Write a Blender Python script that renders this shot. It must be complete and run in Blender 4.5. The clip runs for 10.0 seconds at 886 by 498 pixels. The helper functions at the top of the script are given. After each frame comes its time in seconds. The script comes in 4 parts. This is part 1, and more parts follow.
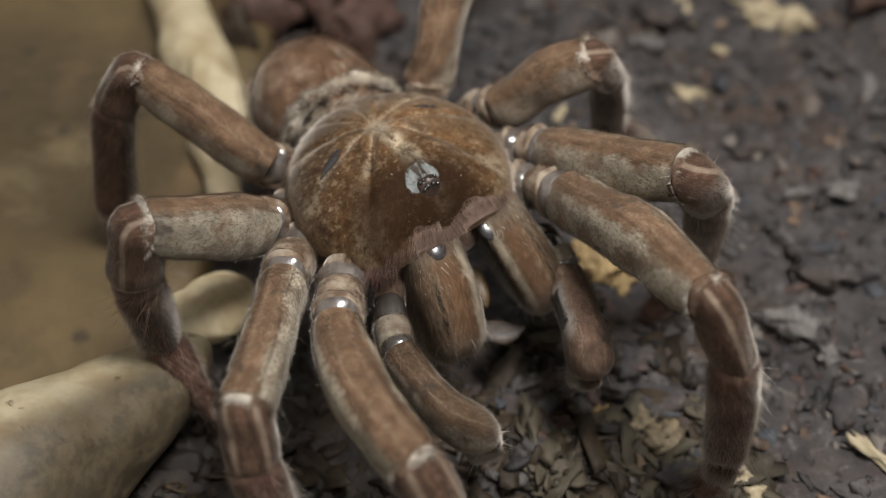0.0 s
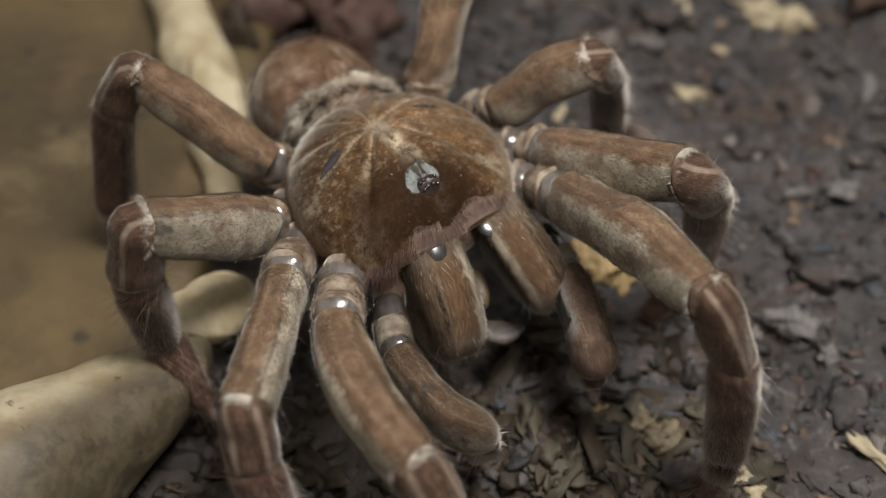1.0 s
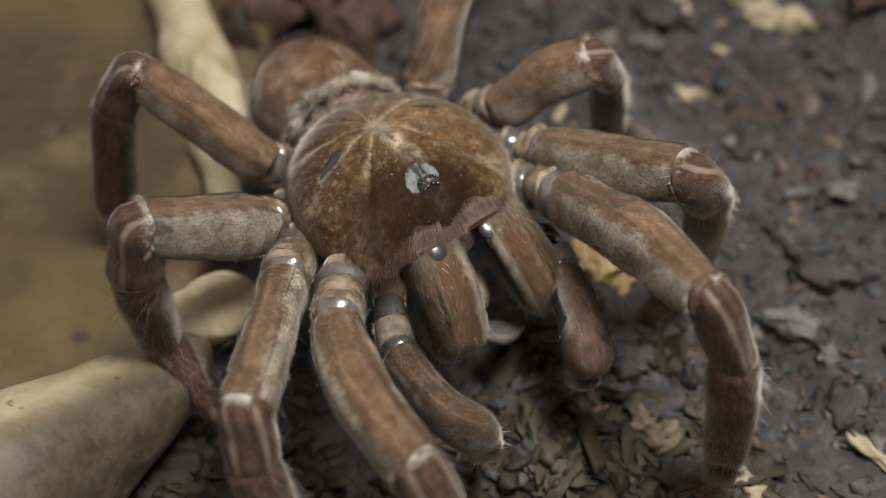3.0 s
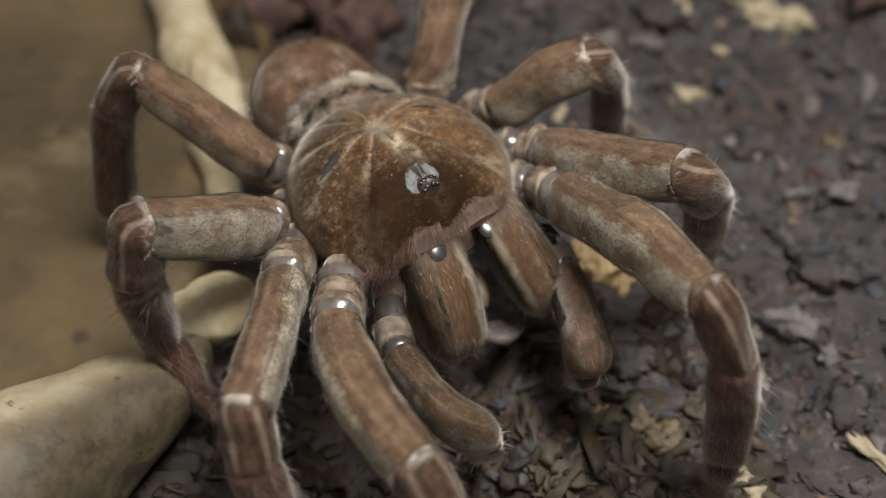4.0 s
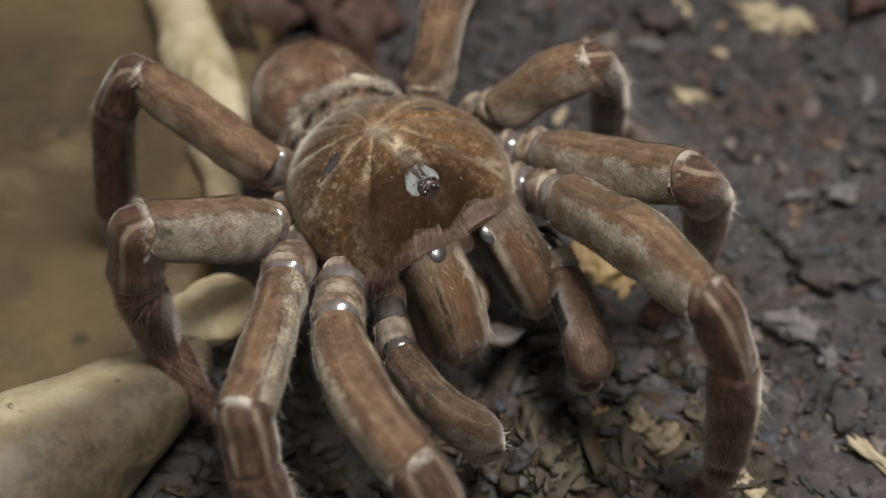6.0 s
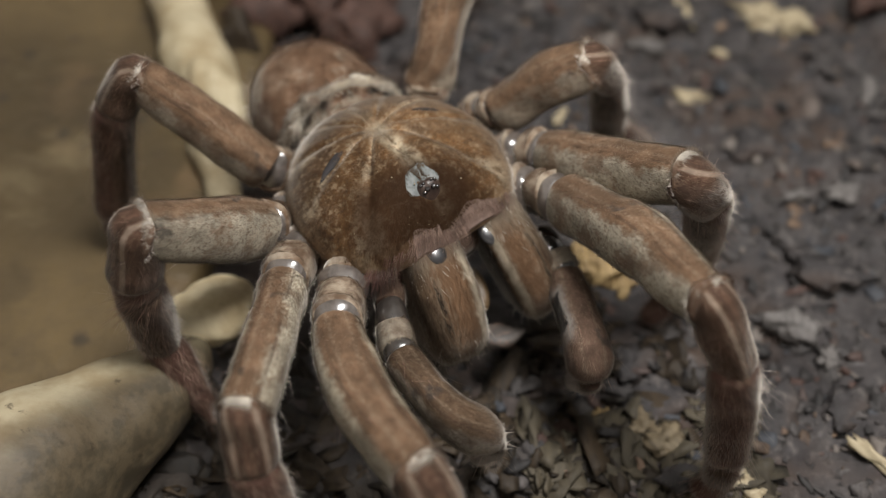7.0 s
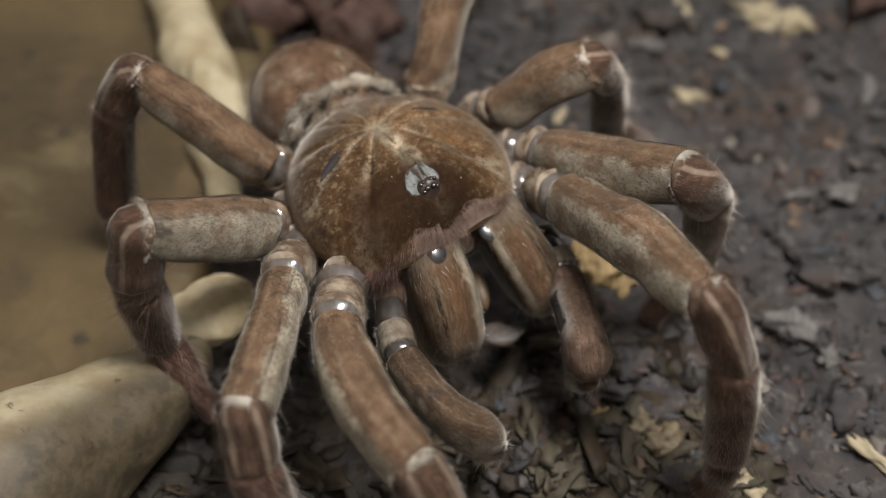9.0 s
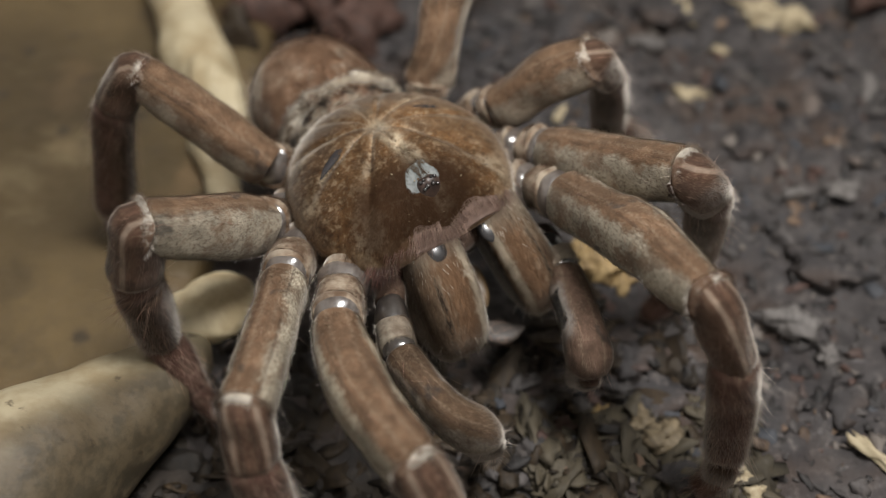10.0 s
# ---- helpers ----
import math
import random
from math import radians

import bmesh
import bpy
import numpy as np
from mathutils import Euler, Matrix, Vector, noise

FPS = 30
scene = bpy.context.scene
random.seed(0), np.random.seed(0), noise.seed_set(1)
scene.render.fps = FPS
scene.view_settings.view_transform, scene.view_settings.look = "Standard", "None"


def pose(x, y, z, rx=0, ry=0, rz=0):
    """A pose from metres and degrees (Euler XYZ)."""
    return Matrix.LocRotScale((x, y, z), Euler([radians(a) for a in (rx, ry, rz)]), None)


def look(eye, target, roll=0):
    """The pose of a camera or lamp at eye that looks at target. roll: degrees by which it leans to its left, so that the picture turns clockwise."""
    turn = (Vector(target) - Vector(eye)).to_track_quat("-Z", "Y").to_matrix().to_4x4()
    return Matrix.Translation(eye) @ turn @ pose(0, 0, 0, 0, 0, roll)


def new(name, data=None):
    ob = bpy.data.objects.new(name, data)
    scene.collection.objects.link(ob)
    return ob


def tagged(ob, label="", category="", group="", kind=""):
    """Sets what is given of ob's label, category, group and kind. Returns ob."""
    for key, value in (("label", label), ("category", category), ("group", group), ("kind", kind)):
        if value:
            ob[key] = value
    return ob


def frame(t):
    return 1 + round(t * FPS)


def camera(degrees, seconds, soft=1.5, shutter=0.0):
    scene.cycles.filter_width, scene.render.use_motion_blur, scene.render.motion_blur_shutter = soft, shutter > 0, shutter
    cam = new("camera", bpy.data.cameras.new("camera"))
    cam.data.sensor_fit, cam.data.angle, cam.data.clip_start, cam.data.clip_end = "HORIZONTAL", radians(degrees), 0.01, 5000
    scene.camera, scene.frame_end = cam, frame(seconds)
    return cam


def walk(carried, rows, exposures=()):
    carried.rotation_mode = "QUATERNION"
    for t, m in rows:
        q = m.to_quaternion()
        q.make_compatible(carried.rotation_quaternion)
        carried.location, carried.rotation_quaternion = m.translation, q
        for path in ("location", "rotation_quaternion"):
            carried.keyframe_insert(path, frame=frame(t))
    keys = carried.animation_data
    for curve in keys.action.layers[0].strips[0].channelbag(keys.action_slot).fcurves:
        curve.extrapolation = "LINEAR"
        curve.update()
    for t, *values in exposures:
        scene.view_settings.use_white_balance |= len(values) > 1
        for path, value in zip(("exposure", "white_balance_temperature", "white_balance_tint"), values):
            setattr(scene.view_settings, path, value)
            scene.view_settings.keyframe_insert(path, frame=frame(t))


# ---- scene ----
# camera: hand-held, nearly still, only its tilt drifts a little
cam = camera(45, 10.0, soft=1.0)
cam.data.dof.use_dof = True
cam.data.dof.focus_distance = 0.154
cam.data.dof.aperture_fstop = 10.0
TILT = [(0.0, 0.0), (2.5, 0.0), (3.2, 0.0), (4.0, 0.02), (4.5, 0.01), (5.0, 0.06), (5.5, 0.12), (6.3, 0.145), (7.0, 0.16),
        (7.5, 0.19), (8.0, 0.21), (8.5, 0.19), (9.0, 0.12), (9.5, 0.05), (10.0, 0.0)]
walk(cam, [(t, pose(0.0065, -0.1208, 0.1500, 42 + a, 0, 0)) for t, a in TILT])

# light: one cool white lamp over the enclosure and dim light of the room
scene.view_settings.exposure = 0.0
world = bpy.data.worlds.new("world")
world.use_nodes = True
world.node_tree.nodes["Background"].inputs[0].default_value = (0.75, 0.85, 1.0, 1)
world.node_tree.nodes["Background"].inputs[1].default_value = 0.28
scene.world = world
lamp_data = bpy.data.lights.new("lamp", "AREA")
lamp_data.shape, lamp_data.size, lamp_data.energy, lamp_data.color = "DISK", 0.120, 1.68, (1.0, 0.985, 0.96)
lamp = new("lamp", lamp_data)
lamp.matrix_world = look((0.080, -0.045, 0.360), (0.0, 0.0, 0.02))


# ---- materials ----
class Nodes:
    """Short hand for a node material."""

    def __init__(self, name):
        self.mat = bpy.data.materials.new(name)
        self.mat.use_nodes = True
        self.tree = self.mat.node_tree
        self.bsdf = self.tree.nodes["Principled BSDF"]

    def add(self, kind, **inputs):
        n = self.tree.nodes.new(kind)
        return n

    def link(self, a, b):
        self.tree.links.new(a, b)

    def put(self, socket, value):
        if isinstance(value, bpy.types.NodeSocket):
            self.link(value, socket)
        elif isinstance(value, tuple) and len(value) == 3 and socket.type == "RGBA":
            socket.default_value = (*value, 1)
        else:
            socket.default_value = value

    def math(self, op, a, b=0.0, c=0.0, clamp=False):
        n = self.add("ShaderNodeMath")
        n.operation, n.use_clamp = op, clamp
        for s, v in zip(n.inputs, (a, b, c)):
            self.put(s, v)
        return n.outputs[0]

    def mix(self, f, a, b, blend="MIX"):
        n = self.add("ShaderNodeMix")
        n.data_type, n.blend_type = "RGBA", blend
        self.put(n.inputs[0], f), self.put(n.inputs[6], a), self.put(n.inputs[7], b)
        return n.outputs[2]

    def noise(self, scale, detail=4.0, rough=0.6, vector=None, distortion=0.0):
        n = self.add("ShaderNodeTexNoise")
        n.inputs["Scale"].default_value, n.inputs["Detail"].default_value = scale, detail
        n.inputs["Roughness"].default_value, n.inputs["Distortion"].default_value = rough, distortion
        self.link(vector if vector else self.coords(), n.inputs["Vector"])
        return n.outputs["Fac"]

    def coords(self, which="Object"):
        return self.add("ShaderNodeTexCoord").outputs[which]

    def stretched(self, scale, rot=(0, 0, 0)):
        n = self.add("ShaderNodeMapping")
        n.inputs["Scale"].default_value, n.inputs["Rotation"].default_value = scale, rot
        self.link(self.coords(), n.inputs["Vector"])
        return n.outputs[0]

    def uv(self):
        n = self.add("ShaderNodeSeparateXYZ")
        self.link(self.coords("UV"), n.inputs[0])
        return n.outputs[0], n.outputs[1]

    def ramp(self, x, lo, hi, a=0.0, b=1.0):
        n = self.add("ShaderNodeMapRange")
        n.interpolation_type = "SMOOTHSTEP"
        for s, v in zip(n.inputs, (x, lo, hi, a, b)):
            self.put(s, v)
        return n.outputs[0]

    def island(self):
        return self.add("ShaderNodeNewGeometry").outputs["Random Per Island"]

    def bump(self, height, strength=0.5, distance=0.0005):
        n = self.add("ShaderNodeBump")
        n.inputs["Strength"].default_value, n.inputs["Distance"].default_value = strength, distance
        self.link(height, n.inputs["Height"])
        self.link(n.outputs[0], self.bsdf.inputs["Normal"])

    def done(self, colour, rough=0.8, **more):
        self.put(self.bsdf.inputs["Base Color"], colour)
        self.put(self.bsdf.inputs["Roughness"], rough)
        for k, v in more.items():
            self.put(self.bsdf.inputs[k.replace("_", " ")], v)
        return self.mat


RUST = (0.169, 0.102, 0.062)
DEEP = (0.058, 0.035, 0.025)
PALE = (0.52, 0.45, 0.33)


def fur_tones(n, colour, spread=0.24, frosted=0.34):
    """Each hair a little lighter or darker, and soft blotches over the coat."""
    k = n.math("MULTIPLY_ADD", n.island(), spread, 1.0 - spread / 2)
    # a share of frosted hairs, thicker in some places
    frost = n.math("MULTIPLY", n.ramp(n.math("FRACT", n.math("MULTIPLY", n.island(), 37.0)), 0.66, 0.70), n.ramp(n.noise(330, 4, 0.6), 0.38, 0.66, 0.05, frosted))
    colour = n.mix(frost, colour, (0.40, 0.31, 0.22))
    blot = n.ramp(n.noise(260, 5), 0.3, 0.7, 0.72, 1.22)
    return n.mix(1.0, colour, n.math("MULTIPLY", k, blot), "MULTIPLY")


def sheen(n):
    n.bsdf.inputs["Sheen Weight"].default_value = 0.45
    n.bsdf.inputs["Sheen Roughness"].default_value = 0.36
    n.bsdf.inputs["Sheen Tint"].default_value = (1.0, 0.91, 0.81, 1)
    n.bsdf.inputs["Specular IOR Level"].default_value = 0.08


def leg_coat(name, side=0.115, pale=PALE, back=RUST, stripes=False, ring=True, bare=None, patchy=0.0, rubs=0.7, low=None, far=0.0):
    """Short velvet of a leg: u runs round it (0 on its back), v from the body to the foot. bare: u, v and half sizes of a bald patch."""
    n = Nodes(name)
    u, v = n.uv()
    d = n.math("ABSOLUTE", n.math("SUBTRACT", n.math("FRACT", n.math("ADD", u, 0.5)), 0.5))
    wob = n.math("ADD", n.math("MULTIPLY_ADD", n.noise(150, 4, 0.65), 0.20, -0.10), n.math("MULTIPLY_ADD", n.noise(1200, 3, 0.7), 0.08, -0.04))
    edge = n.math("ADD", n.math("ADD", d, wob), n.math("MULTIPLY", n.math("LESS_THAN", n.math("FRACT", n.math("ADD", u, 0.5)), 0.5), far))

    def combed(across, along, detail=4):
        """Noise drawn out along the leg, as short hair lies."""
        c = n.add("ShaderNodeCombineXYZ")
        n.link(n.math("MULTIPLY", n.math("ADD", d, n.math("MULTIPLY", wob, 0.25)), across), c.inputs[0]), n.link(n.math("MULTIPLY", v, along), c.inputs[1])
        return n.noise(1.0, detail, 0.65, c.outputs[0])

    soft, fine = combed(13.0, 11.0), combed(80.0, 52.0, 5)
    top = n.mix(n.ramp(soft, 0.34, 0.66), tuple(c * 0.80 for c in back), tuple(min(c * 1.18, 1) for c in back))
    top = n.mix(n.ramp(fine, 0.30, 0.48, 0.5, 0.0), top, n.mix(0.5, back, DEEP))
    top = n.mix(n.ramp(fine, 0.54, 0.70, 0.0, 0.4), top, (0.31, 0.225, 0.15))
    top = n.mix(n.ramp(soft, 0.60, 0.76, 0.0, 0.35), top, (0.33, 0.25, 0.17))
    low = low or pale
    flank = n.mix(n.ramp(fine, 0.36 - patchy, 0.60 - patchy, 0.75, 0.0), low, n.mix(0.5, back, DEEP))
    flank = n.mix(n.ramp(n.noise(210, 4, 0.6), 0.50 - patchy, 0.66 - patchy, 0.0, 0.7), flank, back)
    col = n.mix(n.ramp(edge, side - 0.022, side + 0.045), top, flank)
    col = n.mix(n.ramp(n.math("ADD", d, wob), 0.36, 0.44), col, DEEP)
    thin = n.math("ADD", d, n.math("MULTIPLY_ADD", n.noise(70, 3, 0.5), 0.06, -0.03))
    if stripes:
        col = n.mix(n.ramp(n.math("ABSOLUTE", n.math("SUBTRACT", thin, 0.088)), 0.010, 0.032, 0.9, 0.0), col, pale)
        col = n.mix(n.ramp(n.math("ABSOLUTE", n.math("SUBTRACT", thin, 0.035)), 0.004, 0.024, 0.7, 0.0), col, DEEP)
    else:
        crease = n.ramp(n.math("ABSOLUTE", n.math("SUBTRACT", thin, side * 0.66)), 0.002, 0.018, 0.55, 0.0)
        col = n.mix(n.math("MULTIPLY", crease, n.ramp(n.noise(90, 3), 0.44, 0.58, 0.0, 1.0)), col, DEEP)
        crest = n.ramp(n.math("ABSOLUTE", n.math("SUBTRACT", thin, side * 0.30)), 0.0, 0.022, 0.35, 0.0)
        col = n.mix(n.math("MULTIPLY", crest, n.ramp(fine, 0.42, 0.58)), col, (0.36, 0.28, 0.20))
    col = n.mix(n.ramp(n.noise(120, 3, 0.55), 0.645, 0.70, 0.0, rubs), col, (0.05, 0.042, 0.038))
    if bare:
        du = n.math("ABSOLUTE", n.math("SUBTRACT", n.math("MULTIPLY_ADD", wob, 0.6, u), bare[0]))
        dv = n.math("ABSOLUTE", n.math("SUBTRACT", n.math("MULTIPLY_ADD", wob, 0.5, v), bare[1]))
        halo = n.math("MULTIPLY", n.ramp(du, bare[2], bare[2] + 0.09, 1.0, 0.0), n.ramp(dv, bare[3], bare[3] + 0.12, 1.0, 0.0))
        gap = n.math("MULTIPLY", n.ramp(du, bare[2] - 0.02, bare[2] + 0.01, 1.0, 0.0), n.ramp(dv, bare[3] - 0.02, bare[3] + 0.01, 1.0, 0.0))
        col = n.mix(n.math("MULTIPLY", halo, 0.8), col, (0.38, 0.35, 0.32))
        col = n.mix(gap, col, (0.010, 0.010, 0.011))
    if ring:
        white = n.ramp(n.math("MULTIPLY_ADD", wob, 0.10, v), 0.972, 0.988)
        col = n.mix(n.math("MULTIPLY", white, n.ramp(n.noise(420, 3, 0.6), 0.36, 0.56, 0.2, 1.0)), col, (0.62, 0.55, 0.46))
    sheen(n)
    return n.done(fur_tones(n, col), 0.78)


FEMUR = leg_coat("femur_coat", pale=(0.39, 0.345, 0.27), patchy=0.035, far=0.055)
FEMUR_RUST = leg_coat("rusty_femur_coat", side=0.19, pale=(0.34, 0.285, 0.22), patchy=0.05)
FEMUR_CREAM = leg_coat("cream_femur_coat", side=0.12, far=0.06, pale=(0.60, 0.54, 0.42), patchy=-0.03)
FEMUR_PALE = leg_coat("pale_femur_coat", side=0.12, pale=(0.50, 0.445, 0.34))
# low: the shade on the patella's front, put into its flank colour
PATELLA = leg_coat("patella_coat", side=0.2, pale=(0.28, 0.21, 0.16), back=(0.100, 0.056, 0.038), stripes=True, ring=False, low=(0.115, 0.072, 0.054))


def make_knee():
    """A whitish tuft on top of the knee that thins out down its sides."""
    n = Nodes("knee_coat")
    u, v = n.uv()
    d = n.math("ABSOLUTE", n.math("SUBTRACT", n.math("FRACT", n.math("ADD", u, 0.5)), 0.5))
    patch = n.ramp(n.math("MULTIPLY_ADD", d, -0.9, n.noise(380, 4, 0.65)), 0.35, 0.50)
    sheen(n)
    return n.done(fur_tones(n, n.mix(patch, (0.17, 0.105, 0.072), (0.64, 0.58, 0.50))), 0.8)


KNEE_COAT = make_knee()
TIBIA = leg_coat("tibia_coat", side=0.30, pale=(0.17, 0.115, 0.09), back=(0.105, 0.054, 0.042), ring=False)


def make_plain_fur(name, colour, second, scale=300.0, rough=0.8, rubbed=False):
    n = Nodes(name)
    col = n.mix(n.ramp(n.noise(scale, 6, 0.7), 0.4, 0.62), colour, second)
    if rubbed:
        col = n.mix(n.ramp(n.noise(85, 4, 0.6), 0.52, 0.63, 0.0, 0.8), col, (0.38, 0.32, 0.25))
    sheen(n)
    return n.done(fur_tones(n, col), rough)


DARK_COAT = make_plain_fur("dark_coat", (0.060, 0.036, 0.026), (0.085, 0.052, 0.036))
TROCHANTER = make_plain_fur("trochanter_coat", (0.20, 0.128, 0.082), (0.38, 0.31, 0.235), 260.0)
PALE_COAT = make_plain_fur("pale_coat", (0.36, 0.31, 0.245), (0.21, 0.16, 0.12))
PALP_BARE = leg_coat("palp_coat_bare", side=0.22, pale=(0.27, 0.22, 0.18), back=(0.140, 0.088, 0.064), ring=False, bare=(0.22, 0.44, 0.07, 0.15))
PALP_COAT = leg_coat("palp_coat", side=0.16, pale=(0.33, 0.28, 0.22), back=(0.105, 0.066, 0.041), ring=False, bare=(0.80, 0.50, 0.03, 0.10))
ABDOMEN_COAT = make_plain_fur("abdomen_coat", (0.155, 0.088, 0.053), (0.21, 0.14, 0.095), 120.0, rubbed=True)
COLLAR = make_plain_fur("collar_felt", (0.62, 0.56, 0.47), (0.16, 0.115, 0.085), 330.0)
# reddish hair with the shade at the shell's side rim put into its colour
SHADED_HAIR = make_plain_fur("shaded_red_hair", (0.12, 0.058, 0.048), (0.07, 0.036, 0.030))
BRISTLE = make_plain_fur("long_hair", (0.36, 0.24, 0.185), (0.26, 0.15, 0.11))
FRINGE = make_plain_fur("fringe_hair", (0.25, 0.165, 0.132), (0.14, 0.088, 0.070))
GREY_HAIR = make_plain_fur("grey_hair", (0.85, 0.79, 0.68), (0.60, 0.52, 0.42))


def make_carapace():
    """Rusty velvet with pale radial furrows, u the angle round the central pit and v the distance from it."""
    n = Nodes("carapace_coat")
    u, v = n.uv()
    wob = n.math("ADD", n.math("MULTIPLY_ADD", n.noise(230, 4), 0.05, -0.025), n.math("MULTIPLY_ADD", n.noise(60, 2), 0.08, -0.04))
    wave = n.math("ABSOLUTE", n.math("SINE", n.math("MULTIPLY", n.math("ADD", u, wob), 10 * math.pi)))
    streak = n.math("MULTIPLY", n.math("MULTIPLY", n.ramp(wave, 0.06, 0.55, 1.0, 0.0), n.ramp(n.noise(75, 3), 0.38, 0.56, 0.25, 1.0)), n.ramp(n.noise(420, 6, 0.8), 0.40, 0.58))
    col = n.mix(n.ramp(n.noise(90, 4), 0.35, 0.65), (0.178, 0.092, 0.038), (0.090, 0.046, 0.020))
    col = n.mix(n.math("MULTIPLY", streak, 0.9), col, (0.50, 0.40, 0.28))
    # dark front of the shell, with the shade on its left painted in
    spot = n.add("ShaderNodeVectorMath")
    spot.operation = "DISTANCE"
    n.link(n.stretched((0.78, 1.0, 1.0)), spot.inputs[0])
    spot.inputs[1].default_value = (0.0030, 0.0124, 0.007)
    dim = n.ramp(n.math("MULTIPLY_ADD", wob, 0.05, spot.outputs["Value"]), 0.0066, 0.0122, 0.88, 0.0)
    rim = n.ramp(n.math("MULTIPLY_ADD", wob, 4.0, v), 0.90, 0.99, 0.0, 0.55)
    col = n.mix(rim, col, (0.36, 0.25, 0.15))
    sep = n.add("ShaderNodeSeparateXYZ")
    n.link(n.coords(), sep.inputs[0])
    pit = n.add("ShaderNodeVectorMath")
    pit.operation = "DISTANCE"
    n.link(n.stretched((1.0, 1.0, 0.0)), pit.inputs[0])
    pit.inputs[1].default_value = (0.0, -0.0058, 0.0)
    star = n.ramp(n.math("MULTIPLY_ADD", wob, 0.05, pit.outputs["Value"]), 0.0006, 0.0034, 0.85, 0.0)
    col = n.mix(n.math("MULTIPLY", star, n.ramp(n.noise(600, 5, 0.7), 0.36, 0.56, 0.2, 1.0)), col, (0.47, 0.39, 0.28))
    blaze = n.math("MULTIPLY", n.ramp(n.math("ABSOLUTE", n.math("MULTIPLY_ADD", wob, 0.06, sep.outputs[0])), 0.0005, 0.0022, 1.0, 0.0), n.math("MULTIPLY", n.ramp(sep.outputs[1], -0.005, -0.001, 0.25, 1.0), n.ramp(sep.outputs[1], 0.0065, 0.0085, 1.0, 0.0)))
    col = n.mix(n.math("MULTIPLY", blaze, n.ramp(n.noise(650, 5, 0.75), 0.38, 0.58, 0.2, 0.95)), col, (0.46, 0.38, 0.27))
    sheen(n)
    mott = n.noise(900, 4, 0.75)
    col = n.mix(n.ramp(mott, 0.52, 0.64, 0.0, 0.6), col, (0.37, 0.275, 0.175))
    col = n.mix(n.ramp(mott, 0.36, 0.48, 0.6, 0.0), col, (0.050, 0.026, 0.013))
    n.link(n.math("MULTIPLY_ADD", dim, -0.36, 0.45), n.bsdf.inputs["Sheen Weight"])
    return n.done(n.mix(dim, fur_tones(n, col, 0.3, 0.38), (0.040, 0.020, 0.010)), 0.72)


CARAPACE = make_carapace()


def make_bald(name, colour, rough):
    n = Nodes(name)
    col = n.mix(n.ramp(n.noise(900, 4), 0.35, 0.65), colour, tuple(c * 0.55 for c in colour))
    n.bump(n.noise(1500, 3), 0.4, 0.0001)
    return n.done(col, rough)


BALD_DARK = make_bald("bald_dark", (0.022, 0.018, 0.019), 0.75)
BALD_PALE = make_bald("bald_pale", (0.165, 0.178, 0.172), 0.6)


def make_chelicera():
    """Rusty back with a dark combed seam, frosted edges and a bare dark inner face (u near 0.25)."""
    n = Nodes("chelicera_coat")
    u, v = n.uv()
    w = n.math("SUBTRACT", n.math("FRACT", n.math("ADD", u, 0.5)), 0.5)
    wob = n.math("ADD", n.math("MULTIPLY_ADD", n.noise(300, 4, 0.6), 0.06, -0.03), n.math("MULTIPLY_ADD", n.noise(1600, 3, 0.7), 0.05, -0.025))
    e = n.math("ADD", w, wob)
    combed = n.noise(1.0, 3, 0.6, n.stretched((2600, 160, 2600)))
    col = n.mix(n.ramp(n.noise(260, 3), 0.35, 0.65), (0.186, 0.106, 0.059), (0.143, 0.081, 0.046))
    # the outer face is duller than the back
    col = n.mix(n.ramp(e, -0.085, -0.03, 1.0, 0.0), col, n.mix(n.ramp(combed, 0.42, 0.62), (0.088, 0.054, 0.034), (0.165, 0.112, 0.070)))
    # pale band and black dashes on the seam between them
    seam = n.ramp(n.math("ABSOLUTE", n.math("ADD", e, 0.045)), 0.006, 0.050, 1.0, 0.0)
    col = n.mix(n.math("MULTIPLY", seam, n.ramp(combed, 0.42, 0.60, 0.05, 0.75)), col, (0.31, 0.24, 0.17))
    dash = n.ramp(n.math("ABSOLUTE", n.math("ADD", n.math("MULTIPLY_ADD", wob, 0.3, w), 0.042)), 0.004, 0.018, 1.0, 0.0)
    col = n.mix(n.math("MULTIPLY", n.math("MULTIPLY", dash, n.ramp(combed, 0.44, 0.54)), n.ramp(v, 0.2, 0.4)), col, (0.022, 0.016, 0.012))
    # frosted inner edge, root and blunt end
    col = n.mix(n.ramp(n.math("ABSOLUTE", n.math("SUBTRACT", e, 0.092)), 0.012, 0.045, 0.95, 0.0), col, (0.54, 0.46, 0.35))
    col = n.mix(n.ramp(n.math("MULTIPLY_ADD", wob, 2.0, v), 0.12, 0.30, 0.55, 0.0), col, (0.32, 0.27, 0.21))
    tip = n.math("MULTIPLY", n.ramp(n.math("MULTIPLY_ADD", wob, 2.0, v), 0.70, 0.90), n.ramp(n.noise(520, 4, 0.65), 0.44, 0.58, 0.15, 0.75))
    col = n.mix(tip, col, (0.24, 0.195, 0.15))
    col = n.mix(n.ramp(e, 0.140, 0.165), col, (0.014, 0.011, 0.010))
    sheen(n)
    return n.done(fur_tones(n, col, 0.24, 0.25), 0.72)


CHELICERA = make_chelicera()


